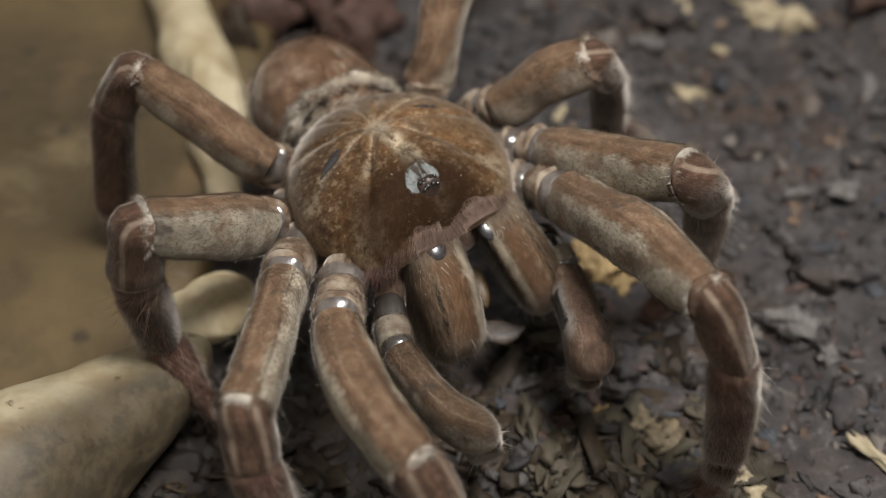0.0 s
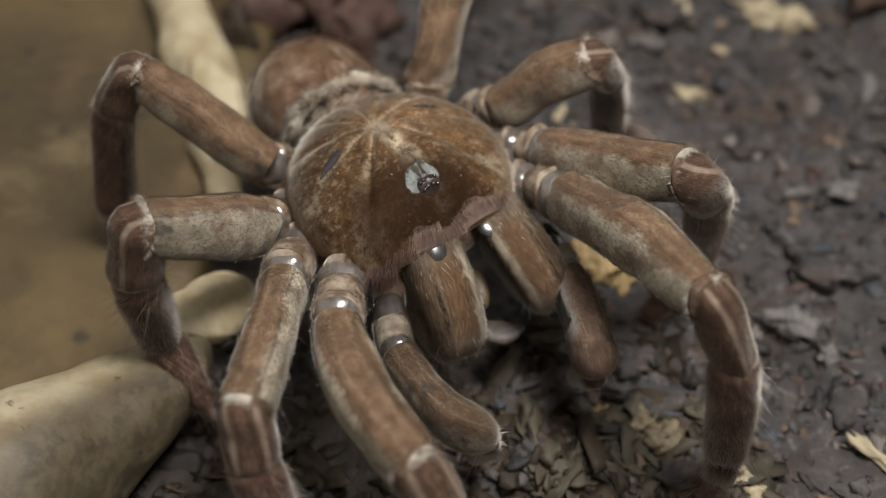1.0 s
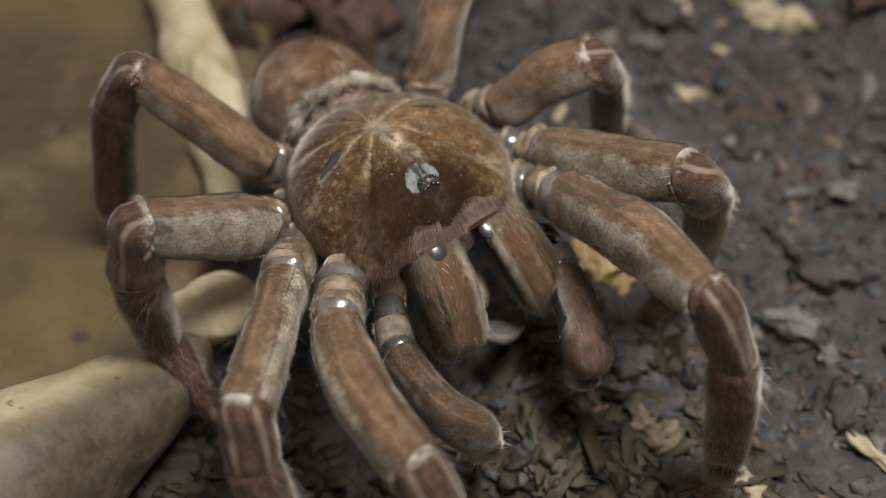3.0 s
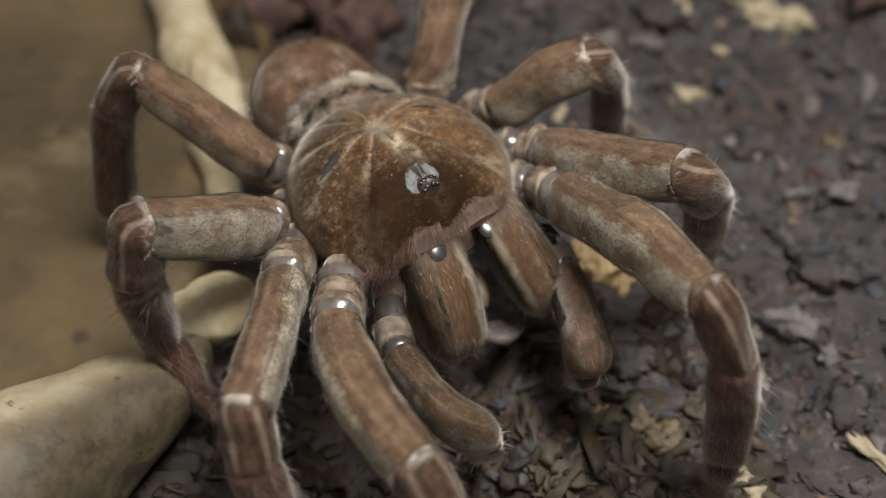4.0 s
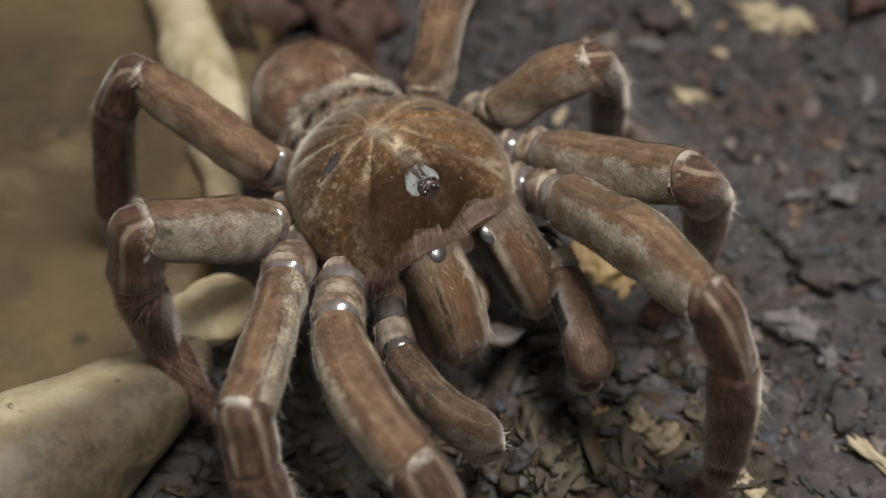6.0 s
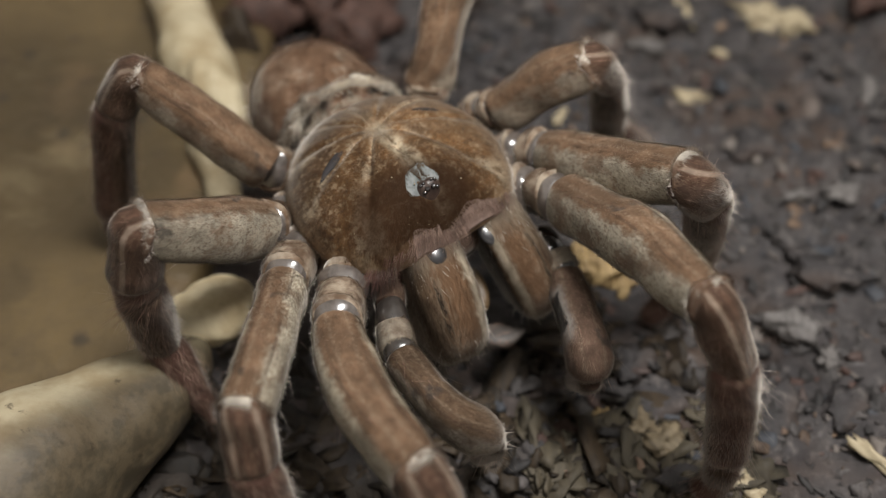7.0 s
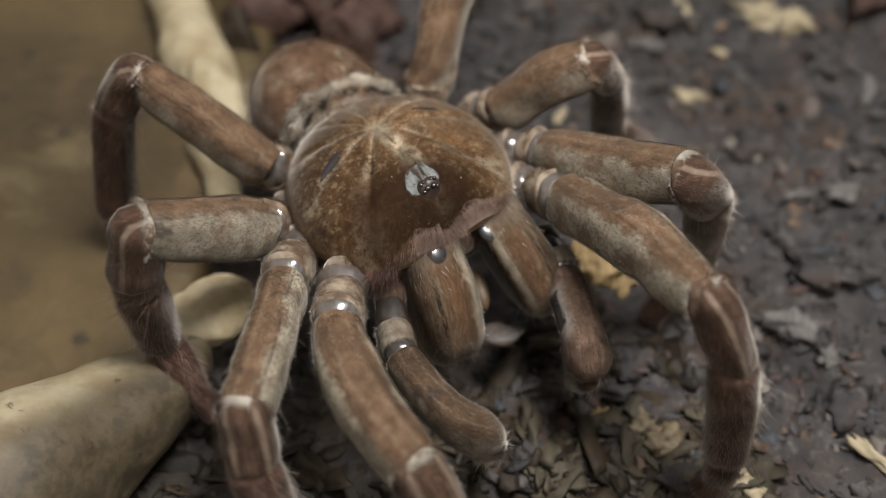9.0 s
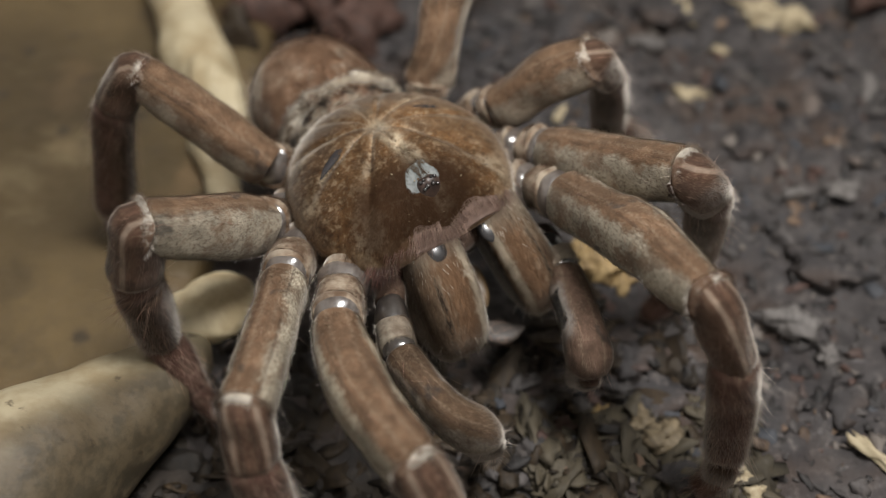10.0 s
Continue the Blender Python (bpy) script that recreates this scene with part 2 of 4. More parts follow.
def make_membrane(name, k):
    """Bare shiny grey-brown skin of the joints."""
    n = Nodes(name)
    u, v = n.uv()
    col = n.mix(n.ramp(n.noise(420, 4), 0.35, 0.65), (0.075 * k, 0.060 * k, 0.053 * k), (0.155 * k, 0.132 * k, 0.118 * k))
    comb = n.add("ShaderNodeCombineXYZ")
    n.link(n.math("MULTIPLY", n.math("ABSOLUTE", n.math("SUBTRACT", u, 0.5)), 46.0), comb.inputs[0]), n.link(n.math("MULTIPLY", v, 3.0), comb.inputs[1])
    folds = n.noise(1.0, 3, 0.6, comb.outputs[0])
    col = n.mix(n.ramp(folds, 0.4, 0.7, 0.0, 0.35), col, (0.20 * k, 0.165 * k, 0.14 * k))
    n.bump(n.math("ADD", n.math("MULTIPLY", folds, 0.8), n.noise(900, 3, 0.6)), 0.25, 0.0002)
    return n.done(col, 0.28, Specular_IOR_Level=0.9, Coat_Weight=1.0, Coat_Roughness=0.18, Coat_IOR=1.8)


SKIN = make_membrane("joint_skin", 0.9)
DARK_SKIN = make_membrane("dark_joint_skin", 0.32)


def gloss(name, colour, rough, **more):
    n = Nodes(name)
    col = n.mix(n.ramp(n.noise(800, 3), 0.3, 0.7), colour, tuple(c * 0.7 for c in colour))
    return n.done(col, rough, **more)


EYE_BLACK = gloss("eye_glass", (0.012, 0.009, 0.009), 0.2, Specular_IOR_Level=1.0, Coat_Weight=1.0, Coat_Roughness=0.1)
AMBER = gloss("amber_horn", (0.12, 0.075, 0.036), 0.5)
HORN = gloss("black_horn", (0.02, 0.014, 0.012), 0.2)
JAW_SKIN = gloss("jaw_skin", (0.024, 0.022, 0.024), 0.35, Specular_IOR_Level=0.6, Coat_Weight=1.0, Coat_Roughness=0.15)
LIP = gloss("pale_lip", (0.075, 0.062, 0.054), 0.55)


def make_soil():
    n = Nodes("soil")
    col = n.mix(n.ramp(n.noise(70, 5), 0.35, 0.65), (0.031, 0.027, 0.028), (0.062, 0.054, 0.053))
    col = n.mix(n.ramp(n.noise(420, 6, 0.7), 0.5, 0.75), col, (0.15, 0.13, 0.12))
    col = n.mix(n.ramp(n.noise(300, 4, 0.6), 0.30, 0.42, 1.0, 0.0), col, (0.018, 0.014, 0.012))
    col = n.mix(n.math("MULTIPLY", n.ramp(n.noise(28, 3), 0.46, 0.64), 0.75), col, (0.066, 0.040, 0.027))
    col = n.mix(n.math("MULTIPLY", n.ramp(n.noise(45, 4, 0.6), 0.55, 0.7), 0.7), col, (0.020, 0.017, 0.018))
    col = n.mix(n.math("MULTIPLY", n.ramp(n.noise(110, 4, 0.7), 0.60, 0.72), 0.7), col, (0.16, 0.15, 0.15))
    # darker and browner towards the front left
    sep = n.add("ShaderNodeSeparateXYZ")
    n.link(n.coords(), sep.inputs[0])
    brown_front = n.math("MULTIPLY", n.ramp(n.math("MULTIPLY_ADD", n.noise(30, 3), 0.03, sep.outputs[1]), -0.035, 0.0, 0.9, 0.0), n.ramp(n.math("MULTIPLY_ADD", n.noise(30, 3), 0.03, sep.outputs[0]), 0.03, 0.07, 1.0, 0.0))
    col = n.mix(brown_front, col, n.mix(n.ramp(n.noise(150, 4), 0.4, 0.6), (0.016, 0.011, 0.006), (0.040, 0.028, 0.014)))
    n.bump(n.noise(1200, 5, 0.7), 0.7, 0.0006)
    return n.done(col, n.ramp(n.noise(150, 3), 0.3, 0.7, 0.45, 0.9))


SOIL = make_soil()


def chip_tone(name, a, b, spread=0.9, mixed=False):
    n = Nodes(name)
    grain = n.noise(1.0, 5, 0.7, n.stretched((900, 120, 900)))
    col = n.mix(n.ramp(grain, 0.35, 0.65), a, b)
    col = n.mix(1.0, col, n.math("MULTIPLY_ADD", n.island(), spread, 1.0 - spread / 2), "MULTIPLY")
    if mixed:
        pick = n.math("FRACT", n.math("MULTIPLY", n.island(), 53.0))
        col = n.mix(n.ramp(pick, 0.80, 0.82, 0.0, 0.7), col, (0.085, 0.042, 0.030))
        col = n.mix(n.ramp(pick, 0.90, 0.92, 0.0, 0.7), col, (0.19, 0.17, 0.15))
        col = n.mix(n.ramp(pick, 0.10, 0.12, 0.6, 0.0), col, (0.052, 0.060, 0.074))
    n.bump(grain, 0.5, 0.0004)
    return n.done(col, 0.7)


CRUMB = chip_tone("soil_crumb", (0.034, 0.030, 0.029), (0.064, 0.056, 0.053), 1.2, True)
LITTER = chip_tone("leaf_litter", (0.034, 0.021, 0.009), (0.015, 0.009, 0.004), 1.3)
FLAKE = chip_tone("dry_flake", (0.076, 0.061, 0.038), (0.050, 0.040, 0.025), 0.5)
CHIP_PALE = chip_tone("pale_chip", (0.46, 0.39, 0.26), (0.30, 0.23, 0.14), 0.2)
CHIP_GOLD = chip_tone("gold_chip", (0.40, 0.28, 0.13), (0.15, 0.095, 0.04), 0.2)
CHIP_TAN = chip_tone("tan_chip", (0.20, 0.155, 0.095), (0.10, 0.075, 0.045), 0.2)
CHIP_GREY = chip_tone("grey_chip", (0.17, 0.155, 0.145), (0.085, 0.076, 0.072), 0.2)
CHIP_BIT = chip_tone("wood_bit", (0.17, 0.115, 0.075), (0.085, 0.052, 0.036), 1.3)
BARK = chip_tone("red_bark", (0.095, 0.047, 0.034), (0.040, 0.022, 0.017), 0.4)


def make_driftwood(name, k, stain, mud_shade=False):
    n = Nodes(name)
    long = n.noise(1.0, 4, 0.6, n.stretched((160, 160, 160)))
    col = n.mix(n.ramp(long, 0.35, 0.68), (0.40 * k, 0.34 * k, 0.225 * k), (0.29 * k, 0.225 * k, 0.13 * k))
    col = n.mix(n.ramp(n.noise(55, 4), stain - 0.1, stain + 0.12, 0.0, 0.75), col, (0.15, 0.10, 0.05))
    col = n.mix(n.ramp(n.noise(340, 4), 0.64, 0.72, 0.0, 0.8), col, (0.07, 0.05, 0.03))
    col = n.mix(n.ramp(n.noise(45, 2), 0.6, 0.75, 0.0, 0.35), col, (0.40, 0.44, 0.29))
    if mud_shade:
        # mud and the legs' shade, both painted on the side towards the spider
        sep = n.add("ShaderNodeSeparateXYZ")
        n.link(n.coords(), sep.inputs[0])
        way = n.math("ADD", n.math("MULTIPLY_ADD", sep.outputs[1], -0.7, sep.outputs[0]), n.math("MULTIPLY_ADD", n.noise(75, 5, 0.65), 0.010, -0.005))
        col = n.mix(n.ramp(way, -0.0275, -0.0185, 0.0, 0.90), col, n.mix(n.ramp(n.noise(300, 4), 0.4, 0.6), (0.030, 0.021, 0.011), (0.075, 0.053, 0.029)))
    n.bump(n.noise(260, 5), 0.5, 0.0006)
    return n.done(col, 0.6)


DRIFTWOOD = make_driftwood("driftwood", 1.2, 0.66)
GREEN_WOOD = make_driftwood("green_wood", 1.25, 0.85)
PALE_WOOD = make_driftwood("pale_wood", 1.9, 0.85)
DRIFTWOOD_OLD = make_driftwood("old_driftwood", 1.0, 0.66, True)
BROWN_WOOD = make_driftwood("brown_wood", 0.75, 0.58)


def make_slab():
    n = Nodes("tan_slab")
    col = n.mix(n.ramp(n.noise(13, 4), 0.35, 0.65), (0.140, 0.095, 0.041), (0.060, 0.040, 0.016))
    col = n.mix(n.ramp(n.noise(60, 4, 0.5), 0.58, 0.72, 0.0, 0.55), col, (0.16, 0.10, 0.048))
    col = n.mix(n.ramp(n.noise(130, 2, 0.3), 0.69, 0.75, 0.0, 0.85), col, (0.05, 0.033, 0.018))
    col = n.mix(n.ramp(n.noise(34, 5, 0.65), 0.54, 0.66, 0.0, 0.5), col, (0.045, 0.031, 0.015))
    col = n.mix(n.ramp(n.noise(27, 4, 0.6, n.stretched((1.0, 1.6, 1.0), (0, 0, 0.7))), 0.56, 0.68, 0.0, 0.5), col, (0.20, 0.155, 0.085))
    cell = n.add("ShaderNodeTexVoronoi")
    cell.voronoi_dimensions = "2D"
    cell.inputs["Scale"].default_value = 60.0
    n.link(n.coords(), cell.inputs["Vector"])
    pick = n.add("ShaderNodeSeparateColor")
    n.link(cell.outputs["Color"], pick.inputs[0])
    fleck = n.math("MULTIPLY", n.ramp(n.math("MULTIPLY_ADD", n.noise(500, 3), 0.12, cell.outputs["Distance"]), 0.11, 0.19, 1.0, 0.0), n.ramp(pick.outputs[0], 0.55, 0.6))
    col = n.mix(n.math("MULTIPLY", fleck, 0.85), col, (0.035, 0.025, 0.015))
    col = n.mix(n.ramp(n.noise(380, 5, 0.7), 0.42, 0.62, 0.0, 0.35), col, (0.085, 0.058, 0.028))
    n.bump(n.noise(300, 5), 0.6, 0.0007)
    return n.done(col, 0.55)


SLAB = make_slab()


def make_wall(name, k):
    n = Nodes(name)
    col = n.mix(n.ramp(n.noise(14, 4), 0.35, 0.65), (0.55 * k, 0.54 * k, 0.52 * k), (0.45 * k, 0.44 * k, 0.42 * k))
    return n.done(col, 0.7)


# kept bright so that these unseen surfaces bounce the lamp as fill
WALL = make_wall("unseen_bounce_wall", 1.5)
CEILING = make_wall("unseen_bounce_ceiling", 1.55)


# ---- mesh helpers ----
def part(name, data, parent=None, label="", m=None):
    ob = new(name, data)
    if parent:
        ob.parent = parent
    if m is not None:
        ob.matrix_basis = m
    if label:
        ob["label"] = label
    return ob


def unit(a):
    return a / np.maximum(np.linalg.norm(a, axis=-1, keepdims=True), 1e-12)


def spline(points, count):
    """A smooth line through the given rows, evenly in the row number."""
    p = np.array(points, float)
    q = np.vstack([2 * p[0] - p[1], p, 2 * p[-1] - p[-2]])
    s = np.linspace(0, len(p) - 1, count)
    i = np.minimum(s.astype(int), len(p) - 2)
    f = (s - i)[:, None]
    a, b, c, d = q[i], q[i + 1], q[i + 2], q[i + 3]
    return 0.5 * (2 * b + (c - a) * f + (2 * a - 5 * b + 4 * c - d) * f ** 2 + (3 * b - a - 3 * c + d) * f ** 3)


def grid_normals(v, closed):
    if closed:
        du = np.roll(v, -1, 1) - np.roll(v, 1, 1)
    else:
        du = np.gradient(v, axis=1)
    dv = np.gradient(v, axis=0)
    return unit(np.cross(du, dv)), unit(dv)


def grid_mesh(name, v, uv, materials, closed=True, coats=(), seed=1, caps=True, clear=None, disc=False):
    """A sheet of nv x nu points with hair on it. coats: (hairs, length, width, lift, slot, v from, v to).
    clear: a test on points (n x 3) that says where no hair grows."""
    rng = np.random.default_rng(seed)
    nv, nu = v.shape[:2]
    nrm, tan = grid_normals(v, closed)
    verts, norms, uvs = [v.reshape(-1, 3)], [nrm.reshape(-1, 3)], [uv.reshape(-1, 2)]
    idx = np.arange(nv * nu).reshape(nv, nu)
    nxt = np.roll(idx, -1, 1) if closed else None
    if closed:
        quads = np.stack([idx[:-1], nxt[:-1], nxt[1:], idx[1:]], -1).reshape(-1, 4)
    else:
        quads = np.stack([idx[:-1, :-1], idx[:-1, 1:], idx[1:, 1:], idx[1:, :-1]], -1).reshape(-1, 4)
    faces = quads.tolist()
    slots = [0] * len(faces)
    if closed and caps:
        faces += [idx[0][::-1].tolist(), idx[-1].tolist()]
        slots += [0, 0]
    total = nv * nu
    for hairs, length, width, lift, slot, lo, hi in coats:
        r = rng.random(hairs)
        a = np.interp(lo + (hi - lo) * (np.sqrt(r) if disc else r), np.maximum.accumulate(uv[:, 0, 1]) + np.arange(nv) * 1e-9, np.arange(nv))
        i = np.minimum(a.astype(int), nv - 2)
        f = (a - i)[:, None]
        b = rng.random(hairs) * (nu if closed else nu - 1)
        j = b.astype(int) % nu
        g = (b - b.astype(int))[:, None]
        k = (j + 1) % nu if closed else np.minimum(j + 1, nu - 1)

        def at(x):
            return (x[i, j] * (1 - f) + x[i + 1, j] * f) * (1 - g) + (x[i, k] * (1 - f) + x[i + 1, k] * f) * g

        root, n0, t0 = at(v), unit(at(nrm)), unit(at(tan))
        ua = uv[i, k] - uv[i, j]
        ub = uv[i + 1, j] - uv[i, j]
        ua[:, 0] -= np.round(ua[:, 0])
        ub[:, 0] -= np.round(ub[:, 0])
        w0 = uv[i, j] + ua * g + ub * f
        keep = np.ones(hairs, bool) if clear is None else ~clear(root)
        side = np.cross(n0, t0)
        way = unit(t0 + n0 * lift * (0.6 + 0.8 * rng.random((hairs, 1))) + side * rng.normal(0, 0.35, (hairs, 1)))
        flat = unit(np.cross(way, n0)) * width * (0.6 + 0.8 * rng.random((hairs, 1)))
        tip = root + way * length * (0.5 + rng.random((hairs, 1)))
        tri = np.stack([root - flat / 2, root + flat / 2, tip], 1)[keep]
        m = len(tri)
        verts.append(tri.reshape(-1, 3))
        norms.append(np.repeat(unit(n0 + 0.35 * way)[keep], 3, 0))
        uvs.append(np.repeat(w0[keep], 3, 0))
        faces += (np.arange(m * 3).reshape(m, 3) + total).tolist()
        slots += [slot] * m
        total += 3 * m
    verts, norms, uvs = np.vstack(verts), np.vstack(norms), np.vstack(uvs)
    me = bpy.data.meshes.new(name)
    me.from_pydata(verts.tolist(), [], faces)
    for mat in materials:
        me.materials.append(mat)
    me.polygons.foreach_set("material_index", slots)
    me.polygons.foreach_set("use_smooth", [True] * len(faces))
    layer = me.uv_layers.new(name="UVMap")
    loops = np.empty(len(me.loops), int)
    me.loops.foreach_get("vertex_index", loops)
    luv = uvs[loops]
    q = luv[: 4 * len(quads)].reshape(-1, 4, 2)
    jump = q[:, :, 0] - q[:, :1, 0]
    q[:, :, 0] -= np.round(jump)
    luv[: 4 * len(quads)] = q.reshape(-1, 2)
    layer.data.foreach_set("uv", luv.astype(np.float32).ravel())
    me.normals_split_custom_set_from_vertices(norms.tolist())
    return me


def loft(path, wide, high, up, nv=26, nu=28, square=2.4, taper=(0.35, 0.35), round_ends=(0.10, 0.10), ridge=0.0, flip=False):
    """A limb: rings along a smooth line, wide and high half sizes by rows, back towards up. Returns points and uv."""
    line = spline(path, nv)
    w = spline(np.array(wide)[:, None], nv)[:, 0]
    h = spline(np.array(high)[:, None], nv)[:, 0]
    s = np.linspace(0, 1, nv)
    # crowd the rings near the ends, so that they can be rounded
    e = 0.5 - 0.5 * np.cos(np.pi * s)
    line = np.stack([np.interp(e, s, line[:, k]) for k in range(3)], 1)
    w, h = np.interp(e, s, w), np.interp(e, s, h)
    for end, t, r in ((e, taper[0], round_ends[0]), (1 - e, taper[1], round_ends[1])):
        x = np.clip(end / max(r, 1e-6), 0, 1)
        k = t + (1 - t) * np.sqrt(np.clip(1 - (1 - x) ** 2, 0, 1))
        w, h = w * k, h * k
    tan = unit(np.gradient(line, axis=0))
    back = np.array(up, float)[None]
    back = unit(back - tan * (back * tan).sum(-1, keepdims=True))
    side = np.cross(tan, back)
    a = np.linspace(0, 2 * np.pi, nu, endpoint=False)
    ca, sa = np.cos(a), np.sin(a)
    ex = 2 / square
    cx, sx = np.sign(ca) * np.abs(ca) ** ex, np.sign(sa) * np.abs(sa) ** ex
    swell = 1 + ridge * np.cos(3 * a) * 0.5
    v = line[:, None] + back[:, None] * (h[:, None] * cx * swell)[..., None] + side[:, None] * (w[:, None] * sx * swell)[..., None]
    u = a / (2 * np.pi)
    if flip:
        u = (1 - u) % 1
    uv = np.stack([np.broadcast_to(u, (nv, nu)), np.broadcast_to(e[:, None], (nv, nu))], -1)
    return v, uv


def frame_of(origin, forward, up=(0, 0, 1)):
    """The matrix whose y looks forward and whose z is as near to up as can be."""
    y = Vector(forward).normalized()
    x = y.cross(Vector(up)).normalized()
    z = x.cross(y)
    m = Matrix((x, y, z)).transposed().to_4x4()
    m.translation = origin
    return m


# ---- the setting ----
def value_noise(x, y, size, seed):
    r = np.random.default_rng(seed).random((64, 64))
    a, b = np.asarray(x) / size, np.asarray(y) / size
    i, j = np.floor(a).astype(int), np.floor(b).astype(int)
    f, g = a - i, b - j
    f, g = f * f * (3 - 2 * f), g * g * (3 - 2 * g)

    def at(p, q):
        return r[p % 64, q % 64]

    return (at(i, j) * (1 - f) + at(i + 1, j) * f) * (1 - g) + (at(i, j + 1) * (1 - f) + at(i + 1, j + 1) * f) * g - 0.5


def soil_height(x, y):
    """Lumpy soil, in metres; never above 2 mm or so."""
    return (0.005 * value_noise(x, y, 0.03, 3) + 0.0040 * value_noise(x, y, 0.010, 4) + 0.0024 * value_noise(x, y, 0.0045, 5)
            + 0.0009 * value_noise(x, y, 0.0016, 6)) - 0.0015


def ground():
    xs = np.concatenate([np.linspace(-0.32, -0.15, 24), np.linspace(-0.148, 0.17, 290), np.linspace(0.175, 0.32, 22)])
    ys = np.concatenate([np.linspace(-0.32, -0.11, 30), np.linspace(-0.108, 0.17, 260), np.linspace(0.175, 0.32, 22)])
    x, y = np.meshgrid(xs, ys)
    v = np.stack([x, y, soil_height(x, y)], -1)
    uv = np.stack([x, y], -1)
    ob = new("ground", grid_mesh("ground", v, uv, [SOIL], closed=False))
    tagged(ob, "dark grey-brown crumbly soil floor of the enclosure", "soil", kind="structure")


def box_mesh(name, size, mat, bevel=0.002):
    bm = bmesh.new()
    bmesh.ops.create_cube(bm, size=1, matrix=Matrix.Diagonal((*size, 1)))
    bmesh.ops.bevel(bm, geom=bm.edges[:], offset=bevel, segments=2, affect="EDGES")
    me = bpy.data.meshes.new(name)
    bm.to_mesh(me)
    bm.free()
    me.materials.append(mat)
    return me


# walls and ceiling out of view, added to close the space and reflect fill light
def enclosure():
    for name, size, at in (("wall_north", (0.66, 0.01, 0.6), (0, 0.325, 0.29)), ("wall_south", (0.66, 0.01, 0.6), (0, -0.325, 0.29)),
                           ("wall_east", (0.01, 0.64, 0.6), (0.325, 0, 0.29)), ("wall_west", (0.01, 0.64, 0.6), (-0.325, 0, 0.29)),
                           ("ceiling", (0.66, 0.66, 0.01), (0, 0, 0.597))):
        ob = part(name, box_mesh(name, size, CEILING if name == "ceiling" else WALL), m=pose(*at))
        tagged(ob, "plain grey " + name.split("_")[0] + " added unseen to close the enclosure and bounce light", name.split("_")[0], kind="structure")


ground()
enclosure()


# ---- wood, bark and chips ----
def rough_up(v, amount, size, seed):
    """Uneven the points of a sheet along their own outward way."""
    n, _ = grid_normals(v, True)
    d = sum(value_noise(v[..., a] + 3, v[..., b] + 5, size, seed + k) for k, (a, b) in enumerate(((0, 1), (1, 2), (0, 2))))
    return v + n * (amount * d)[..., None]


def driftwood_piece(path, radii, seed, label, group="", mat=DRIFTWOOD):
    v, uv = loft(path, radii, radii, (0, 0, 1), nv=60, nu=40, square=2.1, taper=(0.02, 0.02), round_ends=(0.06, 0.09))
    v = rough_up(v, 0.002, 0.016, seed)
    v = rough_up(v, 0.0007, 0.004, seed + 9)
    ob = new("driftwood", grid_mesh("driftwood", v, uv, [mat]))
    return tagged(ob, label, "driftwood", group)


def wood_end(limb, name, path, radii, mat, label, seed):
    """A worn end of a limb."""
    v, uv = loft(path, radii, [r * 0.9 for r in radii], (0, 0, 1), nv=30, nu=32, square=2.0, taper=(0.05, 0.05), round_ends=(0.35, 0.45))
    part(name, grid_mesh(name, rough_up(rough_up(v, 0.0022, 0.007, seed), 0.0007, 0.0022, seed + 3), uv, [mat]), limb, label)


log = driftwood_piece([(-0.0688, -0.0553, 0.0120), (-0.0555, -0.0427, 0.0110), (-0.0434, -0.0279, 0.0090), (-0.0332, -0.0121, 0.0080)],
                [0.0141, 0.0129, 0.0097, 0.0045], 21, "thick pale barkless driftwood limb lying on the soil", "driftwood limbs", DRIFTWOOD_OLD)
wood_end(log, "broken_end", [(-0.0373, -0.0149, 0.0090), (-0.0323, -0.0096, 0.0100), (-0.0275, -0.0023, 0.0080)], [0.0046, 0.0060, 0.0050], PALE_WOOD, "pale rounded broken end", 52)
limb = driftwood_piece([(-0.0599, 0.1069, 0.0090), (-0.0519, 0.0772, 0.0090), (-0.0448, 0.0573, 0.0090), (-0.0350, 0.0409, 0.0070)],
                [0.0076, 0.0070, 0.0065, 0.0034], 33, "pale cream driftwood limb with a greenish end", "driftwood limbs")
wood_end(limb, "cut_end", [(-0.0448, 0.0563, 0.0120), (-0.0386, 0.0454, 0.0120), (-0.0335, 0.0380, 0.0100)], [0.0052, 0.0050, 0.0029], GREEN_WOOD, "smooth greenish cream cut end", 58)
driftwood_piece([(-0.0415, 0.0423, 0.0050), (-0.0370, 0.0291, 0.0050), (-0.0343, 0.0200, 0.0050), (-0.0317, 0.0113, 0.0050)],
                [0.0040, 0.0046, 0.0045, 0.0029], 47, "brownish weathered driftwood stick under the legs", "driftwood limbs", BROWN_WOOD)


